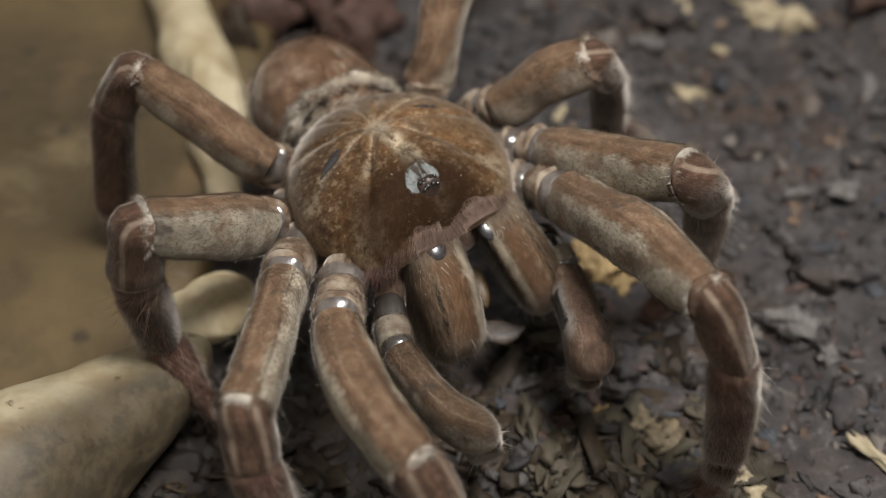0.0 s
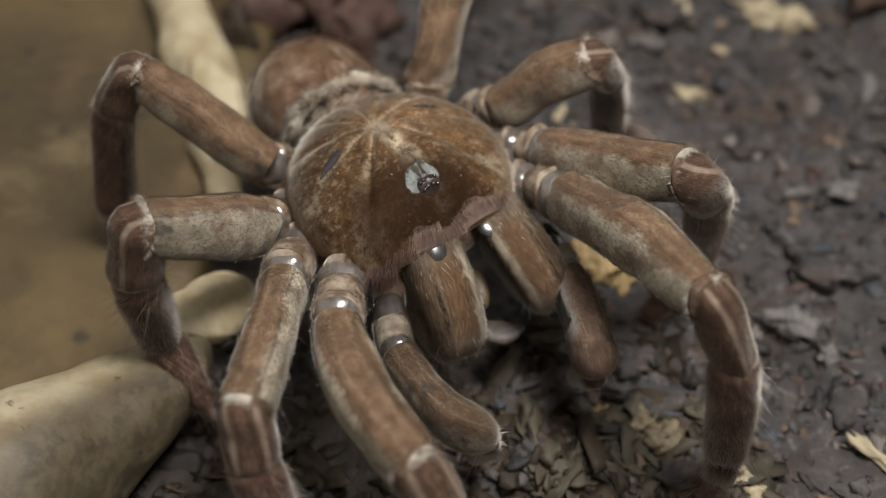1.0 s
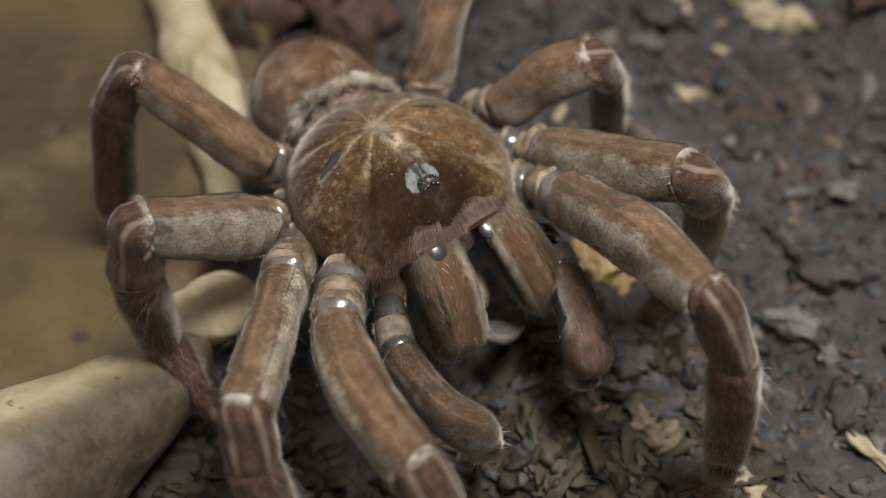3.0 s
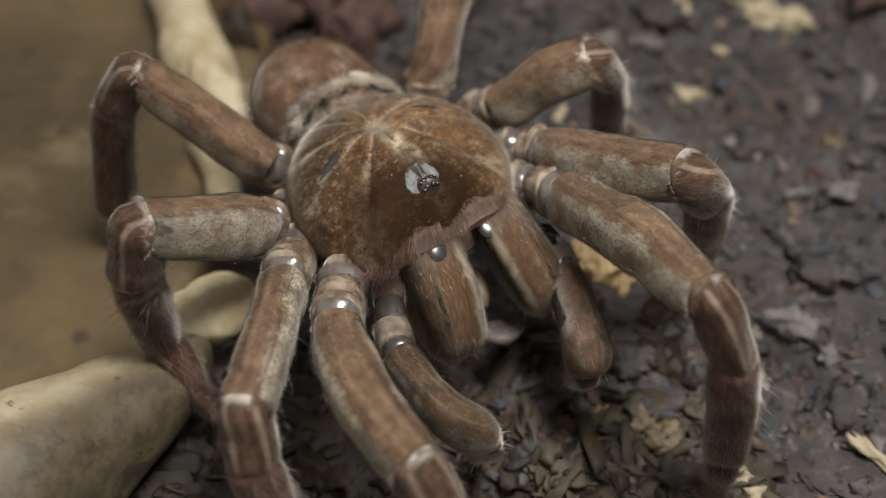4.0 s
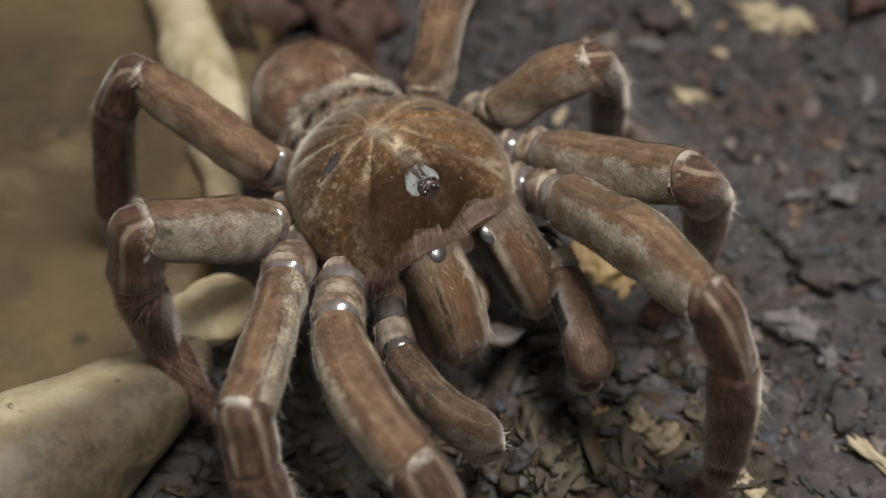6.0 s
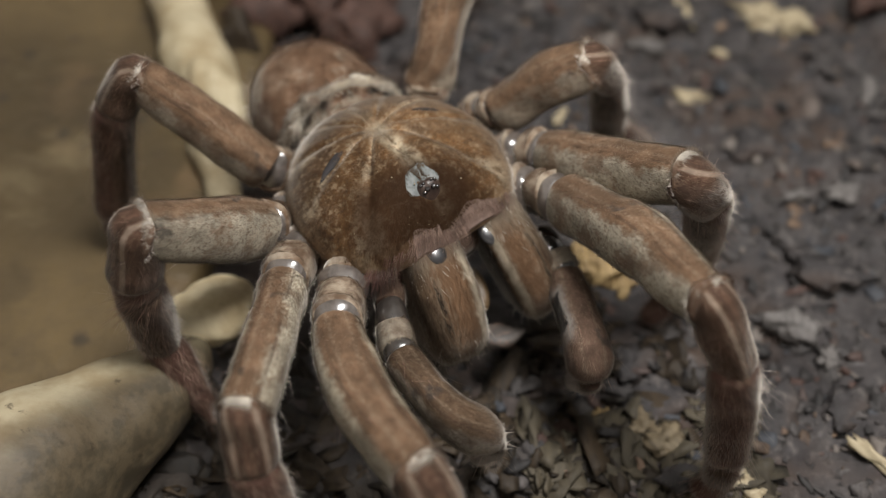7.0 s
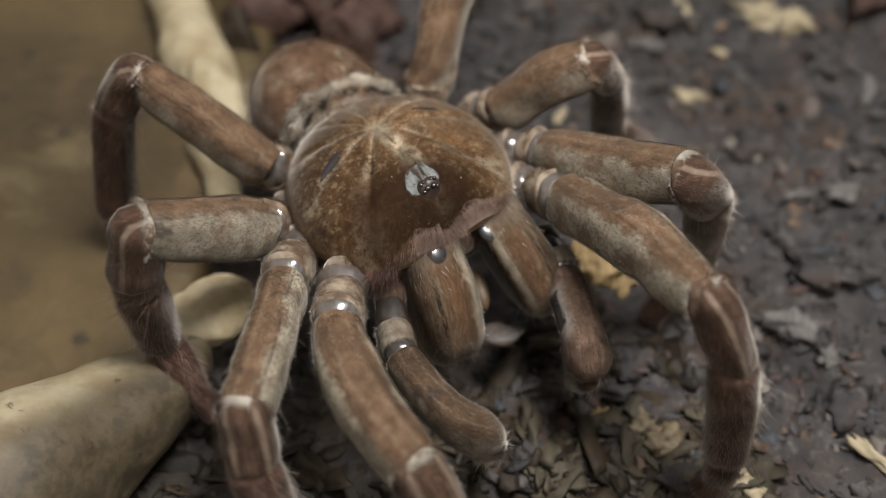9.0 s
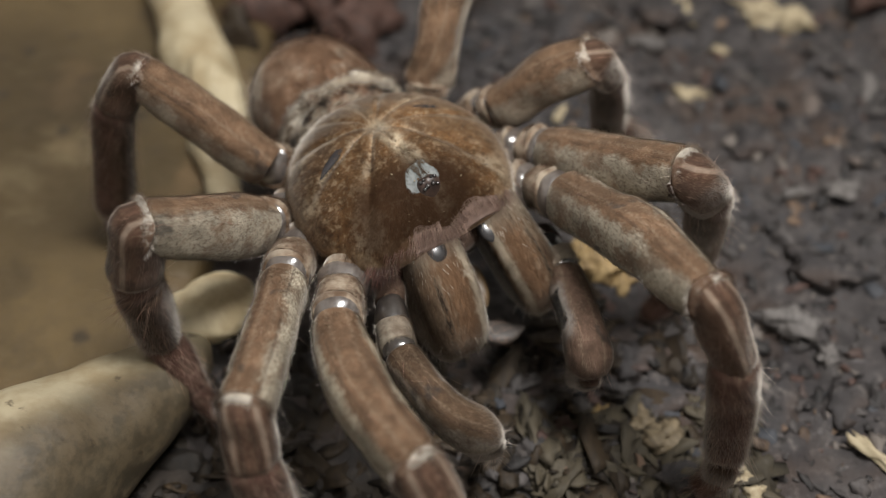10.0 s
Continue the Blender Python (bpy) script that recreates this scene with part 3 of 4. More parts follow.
def tan_slab():
    """A broad flat piece with a worn, wavy rim."""
    n = 72
    a = np.linspace(0, 2 * np.pi, n, endpoint=False)
    cx, cy = -0.113, 0.035
    rx = 0.076 + 0.006 * np.sin(3 * a) + 0.003 * np.sin(7 * a + 1)
    ry = 0.125 + 0.006 * np.sin(2 * a + 2) + 0.003 * np.sin(5 * a)
    sq = 2 / 3.2
    ox, oy = np.sign(np.cos(a)) * np.abs(np.cos(a)) ** sq * rx, np.sign(np.sin(a)) * np.abs(np.sin(a)) ** sq * ry
    rows = []
    for k, z in ((1.0, -0.003), (1.0, 0.0015), (0.985, 0.003), (0.95, 0.0038), (0.85, 0.0042), (0.6, 0.0044), (0.3, 0.0044), (0.01, 0.0044)):
        rows.append(np.stack([cx + ox * k, cy + oy * k, z + 0 * a], -1))
    v = np.array(rows)[:, ::1]
    v[3:, :, 2] += 0.003 * value_noise(v[3:, :, 0], v[3:, :, 1], 0.03, 8)
    uv = np.zeros((*v.shape[:2], 2))
    ob = new("cork_slab", grid_mesh("cork_slab", v, uv, [SLAB]))
    tagged(ob, "broad flat tan slab with dark specks lying on the soil", "cork slab")


tan_slab()


def chunk_mesh(name, size, seed, mat, flat=1.0, sub=3, rough=0.35):
    """A broken lump: a ball cut by chance and roughened."""
    bm = bmesh.new()
    bmesh.ops.create_icosphere(bm, subdivisions=sub, radius=1)
    r = random.Random(seed)
    off = Vector((r.random() * 9, r.random() * 9, r.random() * 9))
    cuts = [(Vector((r.gauss(0, 1), r.gauss(0, 1), r.gauss(0, 1))).normalized(), 0.55 + 0.35 * r.random()) for _ in range(7)]
    for v in bm.verts:
        c = v.co.copy()
        for way, d in cuts:
            over = c.dot(way) - d
            if over > 0:
                c -= way * over * 0.9
        c *= 1 + rough * noise.fractal(c * 1.6 + off, 0.8, 2.0, 4)
        v.co = Vector((c.x * size[0], c.y * size[1], c.z * size[2] * flat))
    for f in bm.faces:
        f.smooth = True
    me = bpy.data.meshes.new(name)
    bm.to_mesh(me)
    bm.free()
    me.materials.append(mat)
    return me


def lay(name, at, size, turn, seed, mat, label, category, group, tilt=0, rise=0.7, **more):
    ob = part(name, chunk_mesh(name, size, seed, mat, **more), m=pose(at[0], at[1], soil_height(at[0], at[1]) + size[2] * rise, tilt, 0, turn))
    return tagged(ob, label, category, group)


BARKS = [((-0.0351, 0.0876, -0.0000), (0.011, 0.008, 0.008), 20), ((-0.0234, 0.0898, 0.0000), (0.012, 0.009, 0.009), -30), ((-0.0134, 0.0789, 0.0000), (0.009, 0.007, 0.006), 60),
         ((-0.0305, 0.1087, 0.0000), (0.013, 0.009, 0.009), 5), ((-0.0118, 0.0990, 0.0000), (0.010, 0.008, 0.006), 80), ((-0.0466, 0.1038, 0.0000), (0.012, 0.009, 0.008), 40), ((0.1104, 0.0932, 0.0000), (0.009, 0.006, 0.005), 30)]
for k, (at, size, turn) in enumerate(BARKS):
    lay("bark_chunk", at, size, turn, 60 + k, BARK, "dark red-brown broken bark chunk on the soil", "bark", "bark chunks", rough=0.8)
lay("bark_chunk", (-0.0393, 0.0737, 0.0000), (0.0065, 0.005, 0.009), 15, 71, LITTER, "brown curled bark knob beside the driftwood", "bark", "bark chunks")

CHIPS = [((0.0835, 0.0894, 0.0000), (0.0085, 0.0045, 0.0022), -15, CHIP_PALE), ((0.0888, 0.0858, 0.0000), (0.005, 0.004, 0.002), 40, CHIP_PALE),
         ((0.0608, 0.0635, 0.0000), (0.0042, 0.0022, 0.0014), -8, CHIP_PALE), ((0.0630, 0.0894, 0.0000), (0.0018, 0.0050, 0.0016), 12, CHIP_PALE),
         ((0.0526, 0.0789, 0.0000), (0.0045, 0.0022, 0.0015), -30, CHIP_GREY), ((0.0700, 0.0764, 0.0000), (0.0022, 0.0016, 0.001), 10, CHIP_PALE),
         ((0.0863, 0.0303, 0.0000), (0.0050, 0.0025, 0.0015), 25, CHIP_GREY), ((0.0765, 0.0287, 0.0000), (0.0030, 0.0016, 0.001), 10, CHIP_GREY),
         ((0.0693, -0.0029, 0.0000), (0.0052, 0.0034, 0.0026), -20, CHIP_GREY), ((0.0995, 0.0627, 0.0000), (0.0018, 0.0052, 0.0012), -20, CHIP_GREY),
         ((0.0754, -0.0297, 0.0000), (0.0014, 0.0050, 0.001), 40, CHIP_PALE), ((0.0354, 0.0090, 0.0000), (0.0050, 0.0030, 0.002), 8, CHIP_GOLD),
         ((0.0331, 0.0127, 0.0000), (0.0036, 0.0024, 0.002), -30, CHIP_GOLD), ((0.0393, 0.0060, 0.0000), (0.0026, 0.0018, 0.0012), 40, CHIP_GOLD),
         ((0.0430, -0.0266, 0.0000), (0.0042, 0.0030, 0.0014), 35, CHIP_TAN), ((0.0392, -0.0239, 0.0000), (0.0030, 0.0020, 0.0012), 80, CHIP_TAN),
         ((0.0335, -0.0205, 0.0000), (0.0015, 0.0012, 0.001), 0, CHIP_GOLD), ((0.0535, -0.0349, 0.0000), (0.0026, 0.0018, 0.0012), -25, CHIP_PALE),
         ((0.0547, -0.0379, 0.0000), (0.0022, 0.0016, 0.0012), 25, CHIP_PALE), ((0.0311, 0.0506, 0.0000), (0.0008, 0.0032, 0.0008), -25, CHIP_PALE),
         ((0.0585, 0.0033, 0.0000), (0.003, 0.002, 0.0015), 10, CHIP_GREY), ((0.0739, -0.0094, 0.0000), (0.0024, 0.0018, 0.0012), 60, CHIP_GREY)]
for k, (at, size, turn, mat) in enumerate(CHIPS):
    word = {CHIP_PALE: "pale cream", CHIP_GOLD: "yellow-gold", CHIP_TAN: "dull tan", CHIP_GREY: "weathered grey"}[mat]
    lay("wood_chip", at, size, turn, 100 + k, mat, word + " splintered wood chip lying on dark soil", "wood chip", "wood chips", rough=0.85)


CLODS = [((0.0441, -0.0177, 0.0000), (0.0062, 0.0050, 0.0040), 20), ((0.0390, -0.0118, 0.0000), (0.0040, 0.0036, 0.0030), 70), ((0.0768, 0.0088, 0.0000), (0.0075, 0.0040, 0.0028), -20),
         ((0.0739, -0.0194, 0.0000), (0.0060, 0.0042, 0.0030), 40), ((0.0705, 0.0444, 0.0000), (0.0060, 0.0045, 0.0030), 10), ((0.0590, 0.0876, -0.0000), (0.0070, 0.0055, 0.0040), -35),
         ((0.0250, 0.0706, 0.0000), (0.0065, 0.0050, 0.0040), 25), ((0.0350, 0.0854, 0.0000), (0.0060, 0.0050, 0.0035), 60), ((0.0827, 0.0515, 0.0000), (0.0050, 0.0040, 0.0026), 5),
         ((0.0621, -0.0211, 0.0000), (0.0070, 0.0038, 0.0024), 65), ((0.0468, -0.0349, 0.0000), (0.0060, 0.0040, 0.0030), -10), ((-0.0017, 0.0747, 0.0000), (0.0062, 0.0048, 0.0036), 30)]
for k, (at, size, turn) in enumerate(CLODS):
    lay("soil_clod", at, size, turn, 160 + k, SOIL, "rounded dark blue-grey clod of damp soil", "soil clod", "soil clods", rise=0.15, rough=0.6, flat=0.6)


def scatter(name, count, area, sizes, seed, mat, label, category, flat=0.6):
    """Countless crumbs over a stretch of the floor, one object."""
    r = np.random.default_rng(seed)
    kinds = [chunk_mesh("crumb", (1, 1, 1), seed + k, mat, sub=2, rough=0.75) for k in range(6)]
    data = []
    for me in kinds:
        co = np.empty(len(me.vertices) * 3)
        me.vertices.foreach_get("co", co)
        data.append((co.reshape(-1, 3), np.array([p.vertices[:] for p in me.polygons])))
        bpy.data.meshes.remove(me)
    vs, fs, total = [], [], 0
    for i in range(count):
        co, tri = data[i % 6]
        s = sizes[0] * (sizes[1] / sizes[0]) ** (r.random() ** 1.8)
        x, y = area[0] + (area[1] - area[0]) * r.random(), area[2] + (area[3] - area[2]) * r.random()
        m = np.array(Euler((r.normal(0, 0.4), r.normal(0, 0.4), r.random() * 6.28)).to_matrix())
        q = (co * np.array([s * (1 + r.random()), s * (0.6 + 0.5 * r.random()), s * flat])) @ m.T
        vs.append(q + np.array([x, y, float(soil_height(x, y)) + s * flat * 0.12]))
        fs.append(tri + total)
        total += len(co)
    me = bpy.data.meshes.new(name)
    me.from_pydata(np.vstack(vs).tolist(), [], np.vstack(fs).tolist())
    me.materials.append(mat)
    me.polygons.foreach_set("use_smooth", [True] * len(me.polygons))
    tagged(new(name, me), label, category, kind="stuff")


scatter("soil_crumbs", 7000, (0.005, 0.16, -0.10, 0.17), (0.0003, 0.0021), 5, CRUMB, "dark grey soil crumbs and shredded bark bits", "soil", 0.45)
scatter("bark_shreds", 760, (0.012, 0.16, -0.09, 0.17), (0.0006, 0.0028), 25, CRUMB, "dark grey flakes of rotten bark in the soil", "bark", 0.22)
scatter("wood_bits", 260, (0.020, 0.13, -0.045, 0.13), (0.0004, 0.0017), 45, CHIP_BIT, "small tan and reddish splinters strewn over the soil", "wood chip", 0.4)
scatter("dry_flakes", 620, (0.020, 0.058, -0.058, -0.020), (0.0008, 0.0036), 35, FLAKE, "beige and olive flakes of dry leaf on the soil", "leaf litter", 0.14)
scatter("leaf_litter", 2000, (-0.08, 0.05, -0.10, 0.0), (0.0006, 0.0040), 15, LITTER, "brown-yellow shredded leaf litter on the soil", "leaf litter", 0.18)


# ---- the spider ----
spider = tagged(new("tarantula"), "large rusty-brown velvety tarantula standing on dark soil", "tarantula")
BODY = frame_of((-0.0003, -0.0003, 0.0324), (0.571, -0.819, -0.05)) @ pose(0, 0, 0, 0, 3.7, 0)

FINE = 0.00008


def limb_part(name, parent, rows, mat, up, seed, hairs, length=0.0007, bristles=0, label="", ends=(0.10, 0.10), taper=(0.45, 0.5), flatness=1.0, square=2.5, nv=24, long=0.0045, notch=(0.0, 0.0)):
    path = [r[:3] for r in rows]
    wide = [r[3] * 0.93 for r in rows]
    high = [r[3] * flatness for r in rows]
    v, uv = loft(path, wide, high, up, nv=nv, nu=28, square=square, taper=taper, round_ends=ends)
    # the back recedes at the ends, the flanks reach over the joint
    top = np.maximum(np.cos(2 * np.pi * uv[..., 0]), 0) ** 1.3 - 0.45
    e, way = uv[..., 1], grid_normals(v, True)[1]
    v = v + way * (top * (notch[0] * np.clip(1 - e / 0.35, 0, 1) - notch[1] * np.clip(1 - (1 - e) / 0.35, 0, 1)))[..., None]
    v = rough_up(v, 0.0005, 0.006, seed)
    v = rough_up(v, 0.00025, 0.0025, seed + 1)
    coats = [(int(hairs * 1.5), length, FINE, 0.30, 0, 0.02, 0.99), (int(hairs * 0.15), length * 1.1, FINE * 0.8, 0.9, 0, 0.02, 0.99)]
    if bristles:
        coats.append((int(bristles * 0.6), long, 0.00006, 0.45, 1, 0.12, 0.98))
    return part(name, grid_mesh(name, v, uv, [mat, BRISTLE], coats=coats, seed=seed), parent, label)


def between(a, b, f):
    return tuple(p + (q - p) * f for p, q in zip(a, b))


def leg(rows, seed, coat, cuff=0.82):
    """rows: x, y, z and half width at coxa, trochanter, femur start, femur middle, knee, patella end, tibia end, metatarsus end, foot."""
    c, t, f0, f1, k, p, ti, me, ta = rows
    up = (0, 0, 1)
    femur = limb_part("leg", spider, [f0, f1, k], coat, up, seed, 12000, bristles=60, label="brown velvety leg with pale sides", ends=(0.07, 0.10), taper=(0.80, 0.72), flatness=1.04, square=2.6, notch=(0.0018, 0.0))
    limb_part("coxa", femur, [c, between(c, t, 0.5), between(c, t, 0.84)], TROCHANTER, up, seed + 1, 2200, bristles=900, long=0.0011, ends=(0.2, 0.15), taper=(0.5, 0.9), notch=(0.0, 0.0026))
    limb_part("trochanter", femur, [between(t, f0, 0.08), between(t, f0, cuff * 0.5), between(t, f0, cuff)], TROCHANTER, up, seed + 2, 2600, bristles=1100, long=0.0011, ends=(0.28, 0.1), taper=(0.74, 0.92), notch=(0.0006, 0.0016))
    for a, b, s in ((between(c, t, 0.52), between(t, f0, 0.20), 1.0), (between(t, f0, 0.52), between(t, f0, 1.05), 0.95)):
        rr = [(*q[:3], q[3] * s * w) for q, w in ((a, 1.08), (between(a, b, 0.5), 1.02), (b, 0.74))]
        v, uv = loft([q[:3] for q in rr], [q[3] * 0.93 for q in rr], [q[3] * 1.0 for q in rr], up, nv=22, nu=36, square=2.2, taper=(0.55, 0.62), round_ends=(0.5, 0.48))
        v = rough_up(v, 0.0003, 0.0022, seed)
        part("joint_skin", grid_mesh("joint_skin", v, uv, [SKIN]), femur, "shiny bare grey joint skin")
    limb_part("patella", femur, [(*between(f1, k, 0.88)[:3], k[3] * 0.84), (*between(f1, k, 0.97)[:3], k[3] * 0.90), (*between(k, p, 0.40)[:3], between(k, p, 0.5)[3] * 0.96), p], PATELLA, (0, 0, 1), seed + 3, 5200, bristles=120, ends=(0.12, 0.12), taper=(0.8, 0.75), label="leg joint with two pale stripes", long=0.003)
    a, b = between(f1, k, 0.93), between(f1, k, 1.0)
    v, uv = loft([q[:3] for q in (a, between(a, b, 0.5), b)], [q[3] * 0.92 for q in (a, b, b)], [q[3] * 1.03 for q in (a, b, b)], up, nv=12, nu=30, square=2.5, taper=(0.88, 0.82), round_ends=(0.4, 0.5))
    v = rough_up(v, 0.0006, 0.002, seed)
    part("knee_collar", grid_mesh("knee_collar", v, uv, [KNEE_COAT], coats=[(2400, 0.0010, FINE, 0.6, 0, 0.02, 0.98)], seed=seed + 7), femur, "whitish hair collar at the knee")
    mid = between(p, ti, 0.45)
    limb_part("tibia", femur, [(*between(k, p, 0.85)[:3], p[3] * 0.86), (*between(p, ti, 0.12)[:3], p[3] * 0.97), (*mid[:3], mid[3] * 1.0), ti], TIBIA, (0, 0, 1), seed + 4, 6000, 0.0012, bristles=520, ends=(0.12, 0.1), taper=(0.7, 0.7), label="dark reddish shin with long pinkish hairs")
    limb_part("metatarsus", femur, [(*ti[:3], ti[3] * 0.85), between(ti, me, 0.5), me], TIBIA, (0, 0, 1), seed + 5, 4000, 0.0014, bristles=420, ends=(0.1, 0.1), taper=(0.7, 0.7))
    limb_part("tarsus", femur, [(*me[:3], me[3] * 0.95), between(me, ta, 0.6), ta], TIBIA, (0, 0, 1), seed + 6, 2500, 0.0012, bristles=120, ends=(0.15, 0.3), taper=(0.7, 0.15))
    return femur


LEG_ROWS = [
    [(0.0169, 0.0051, 0.0250, 0.0039), (0.0213, 0.0034, 0.0280, 0.0035), (0.0256, -0.0028, 0.0310, 0.0042), (0.0337, -0.0186, 0.0390, 0.0043), (0.0414, -0.0334, 0.0430, 0.0036), (0.0458, -0.0369, 0.0330, 0.0035), (0.0483, -0.0376, 0.0120, 0.0030), (0.0487, -0.0364, 0.0040, 0.0024), (0.0464, -0.0378, 0.0020, 0.0017)],
    [(0.0162, 0.0133, 0.0250, 0.0039), (0.0199, 0.0119, 0.0280, 0.0034), (0.0239, 0.0083, 0.0300, 0.0041), (0.0344, -0.0031, 0.0380, 0.0043), (0.0420, -0.0104, 0.0430, 0.0038), (0.0468, -0.0070, 0.0350, 0.0034), (0.0503, 0.0009, 0.0150, 0.0032), (0.0471, 0.0000, 0.0040, 0.0024), (0.0420, -0.0035, 0.0020, 0.0018)],
    [(0.0121, 0.0235, 0.0250, 0.0036), (0.0142, 0.0216, 0.0280, 0.0031), (0.0163, 0.0200, 0.0300, 0.0037), (0.0238, 0.0180, 0.0380, 0.0041), (0.0306, 0.0165, 0.0430, 0.0037), (0.0343, 0.0202, 0.0360, 0.0029), (0.0383, 0.0325, 0.0140, 0.0034), (0.0458, 0.0383, 0.0040, 0.0027), (0.0491, 0.0355, 0.0020, 0.0020)],
    [(0.0036, 0.0255, 0.0240, 0.0036), (0.0038, 0.0278, 0.0260, 0.0038), (0.0041, 0.0293, 0.0280, 0.0042), (0.0056, 0.0307, 0.0350, 0.0038), (0.0080, 0.0364, 0.0450, 0.0045), (0.0089, 0.0430, 0.0420, 0.0036), (0.0101, 0.0643, 0.0250, 0.0034), (0.0132, 0.0918, 0.0080, 0.0031), (0.0148, 0.1020, 0.0020, 0.0025)],
    [(-0.0180, 0.0133, 0.0250, 0.0033), (-0.0199, 0.0105, 0.0270, 0.0034), (-0.0220, 0.0060, 0.0290, 0.0039), (-0.0328, 0.0097, 0.0370, 0.0040), (-0.0421, 0.0117, 0.0440, 0.0035), (-0.0464, 0.0106, 0.0380, 0.0032), (-0.0520, 0.0125, 0.0120, 0.0034), (-0.0488, 0.0113, 0.0050, 0.0026), (-0.0448, 0.0071, 0.0035, 0.0018)],
    [(-0.0170, 0.0018, 0.0250, 0.0033), (-0.0191, -0.0036, 0.0280, 0.0032), (-0.0208, -0.0080, 0.0300, 0.0040), (-0.0291, -0.0157, 0.0380, 0.0045), (-0.0359, -0.0195, 0.0420, 0.0040), (-0.0377, -0.0210, 0.0330, 0.0037), (-0.0376, -0.0193, 0.0160, 0.0035), (-0.0328, -0.0239, 0.0090, 0.0025), (-0.0293, -0.0267, 0.0060, 0.0018)],
    [(-0.0135, -0.0069, 0.0250, 0.0036), (-0.0159, -0.0114, 0.0280, 0.0035), (-0.0168, -0.0193, 0.0300, 0.0038), (-0.0174, -0.0347, 0.0340, 0.0038), (-0.0189, -0.0452, 0.0340, 0.0038), (-0.0181, -0.0488, 0.0280, 0.0037), (-0.0151, -0.0520, 0.0180, 0.0032), (-0.0119, -0.0510, 0.0040, 0.0023), (-0.0085, -0.0544, 0.0020, 0.0016)],
    [(-0.0079, -0.0105, 0.0250, 0.0041), (-0.0086, -0.0193, 0.0280, 0.0039), (-0.0085, -0.0285, 0.0310, 0.0041), (-0.0041, -0.0419, 0.0340, 0.0043), (0.0036, -0.0528, 0.0330, 0.0039), (0.0066, -0.0567, 0.0270, 0.0037), (0.0114, -0.0607, 0.0160, 0.0031), (0.0156, -0.0610, 0.0040, 0.0022), (0.0179, -0.0634, 0.0020, 0.0016)],
]
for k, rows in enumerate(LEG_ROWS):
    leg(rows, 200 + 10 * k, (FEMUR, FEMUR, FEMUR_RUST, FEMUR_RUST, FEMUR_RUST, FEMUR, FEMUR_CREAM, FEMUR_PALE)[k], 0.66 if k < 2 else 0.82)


def palp(rows, seed, coat=PALP_COAT):
    """Its origin lies at the palp's root, so that it can swing."""
    root = Vector(rows[0][:3])
    rows = [(*(Vector(r[:3]) - root), r[3]) for r in rows]
    c, t, f0, f1, f2, k, ti, ta = rows
    up = (0, 0, 1)
    femur = limb_part("pedipalp", spider, [f0, f1, f2, k], coat, up, seed, 9000, bristles=40, label="short brown feeler beside the jaws", ends=(0.06, 0.20), taper=(0.75, 0.12))
    limb_part("coxa", femur, [c, between(c, t, 0.35), between(c, t, 0.65)], DARK_COAT, up, seed + 1, 1600, ends=(0.2, 0.1), taper=(0.5, 0.85))
    limb_part("trochanter", femur, [between(t, f0, 0.15), between(t, f0, 0.5), between(t, f0, 0.80)], PALE_COAT, up, seed + 2, 3600, ends=(0.15, 0.1), taper=(0.85, 0.9))
    for a, b in ((between(c, t, 0.45), between(t, f0, 0.3)), (between(t, f0, 0.6), between(f0, f1, 0.12))):
        rr = [(*q[:3], q[3] * 0.95) for q in (a, between(a, b, 0.5), b)]
        v, uv = loft([q[:3] for q in rr], [q[3] * 0.93 for q in rr], [q[3] * 1.0 for q in rr], up, nv=22, nu=36, square=2.2, taper=(0.55, 0.62), round_ends=(0.5, 0.48))
        v = rough_up(v, 0.0003, 0.0022, seed)
        part("joint_skin", grid_mesh("joint_skin", v, uv, [DARK_SKIN]), femur, "shiny bare dark joint skin")
    limb_part("tibia", femur, [(*k[:3], k[3] * 0.5), (*between(k, ti, 0.5)[:3], k[3] * 0.6), ti], DARK_COAT, up, seed + 3, 3000, bristles=160, ends=(0.15, 0.1), taper=(0.6, 0.7))
    limb_part("tarsus", femur, [(*ti[:3], ti[3] * 0.9), between(ti, ta, 0.5), ta], DARK_COAT, up, seed + 4, 2000, bristles=30, ends=(0.15, 0.3), taper=(0.7, 0.2))
    femur.matrix_basis = Matrix.Translation(root)
    return femur


palp_a = palp([(-0.0017, -0.0143, 0.0240, 0.0026), (-0.0014, -0.0224, 0.0250, 0.0029), (0.0002, -0.0292, 0.0255, 0.0030), (0.0027, -0.0338, 0.0260, 0.0031), (0.0074, -0.0397, 0.0260, 0.0032), (0.0132, -0.0399, 0.0200, 0.0033), (0.0127, -0.0367, 0.0130, 0.0020), (0.0117, -0.0322, 0.0030, 0.0016)], 310)
palp_b = palp([(0.0224, -0.0018, 0.0210, 0.0026), (0.0234, -0.0069, 0.0230, 0.0030), (0.0253, -0.0100, 0.0220, 0.0029), (0.0266, -0.0146, 0.0210, 0.0032), (0.0282, -0.0221, 0.0200, 0.0034), (0.0289, -0.0270, 0.0170, 0.0035), (0.0283, -0.0217, 0.0100, 0.0016), (0.0282, -0.0173, 0.0030, 0.0013)], 330, PALP_BARE)

# carapace, in the body's own space: y forward, z up
FOVEA = (0.0, -0.0062)
EYES = (0.0, 0.0085)


def carapace_outline(a):
    """Half size towards the angle a from straight ahead."""
    r = 0.0177 + 0.0003 * np.cos(2 * a)
    front = 0.0139 / np.maximum(np.cos(a), 0.2)
    k = 14.0
    return (r ** -k + front ** -k) ** (-1 / k)


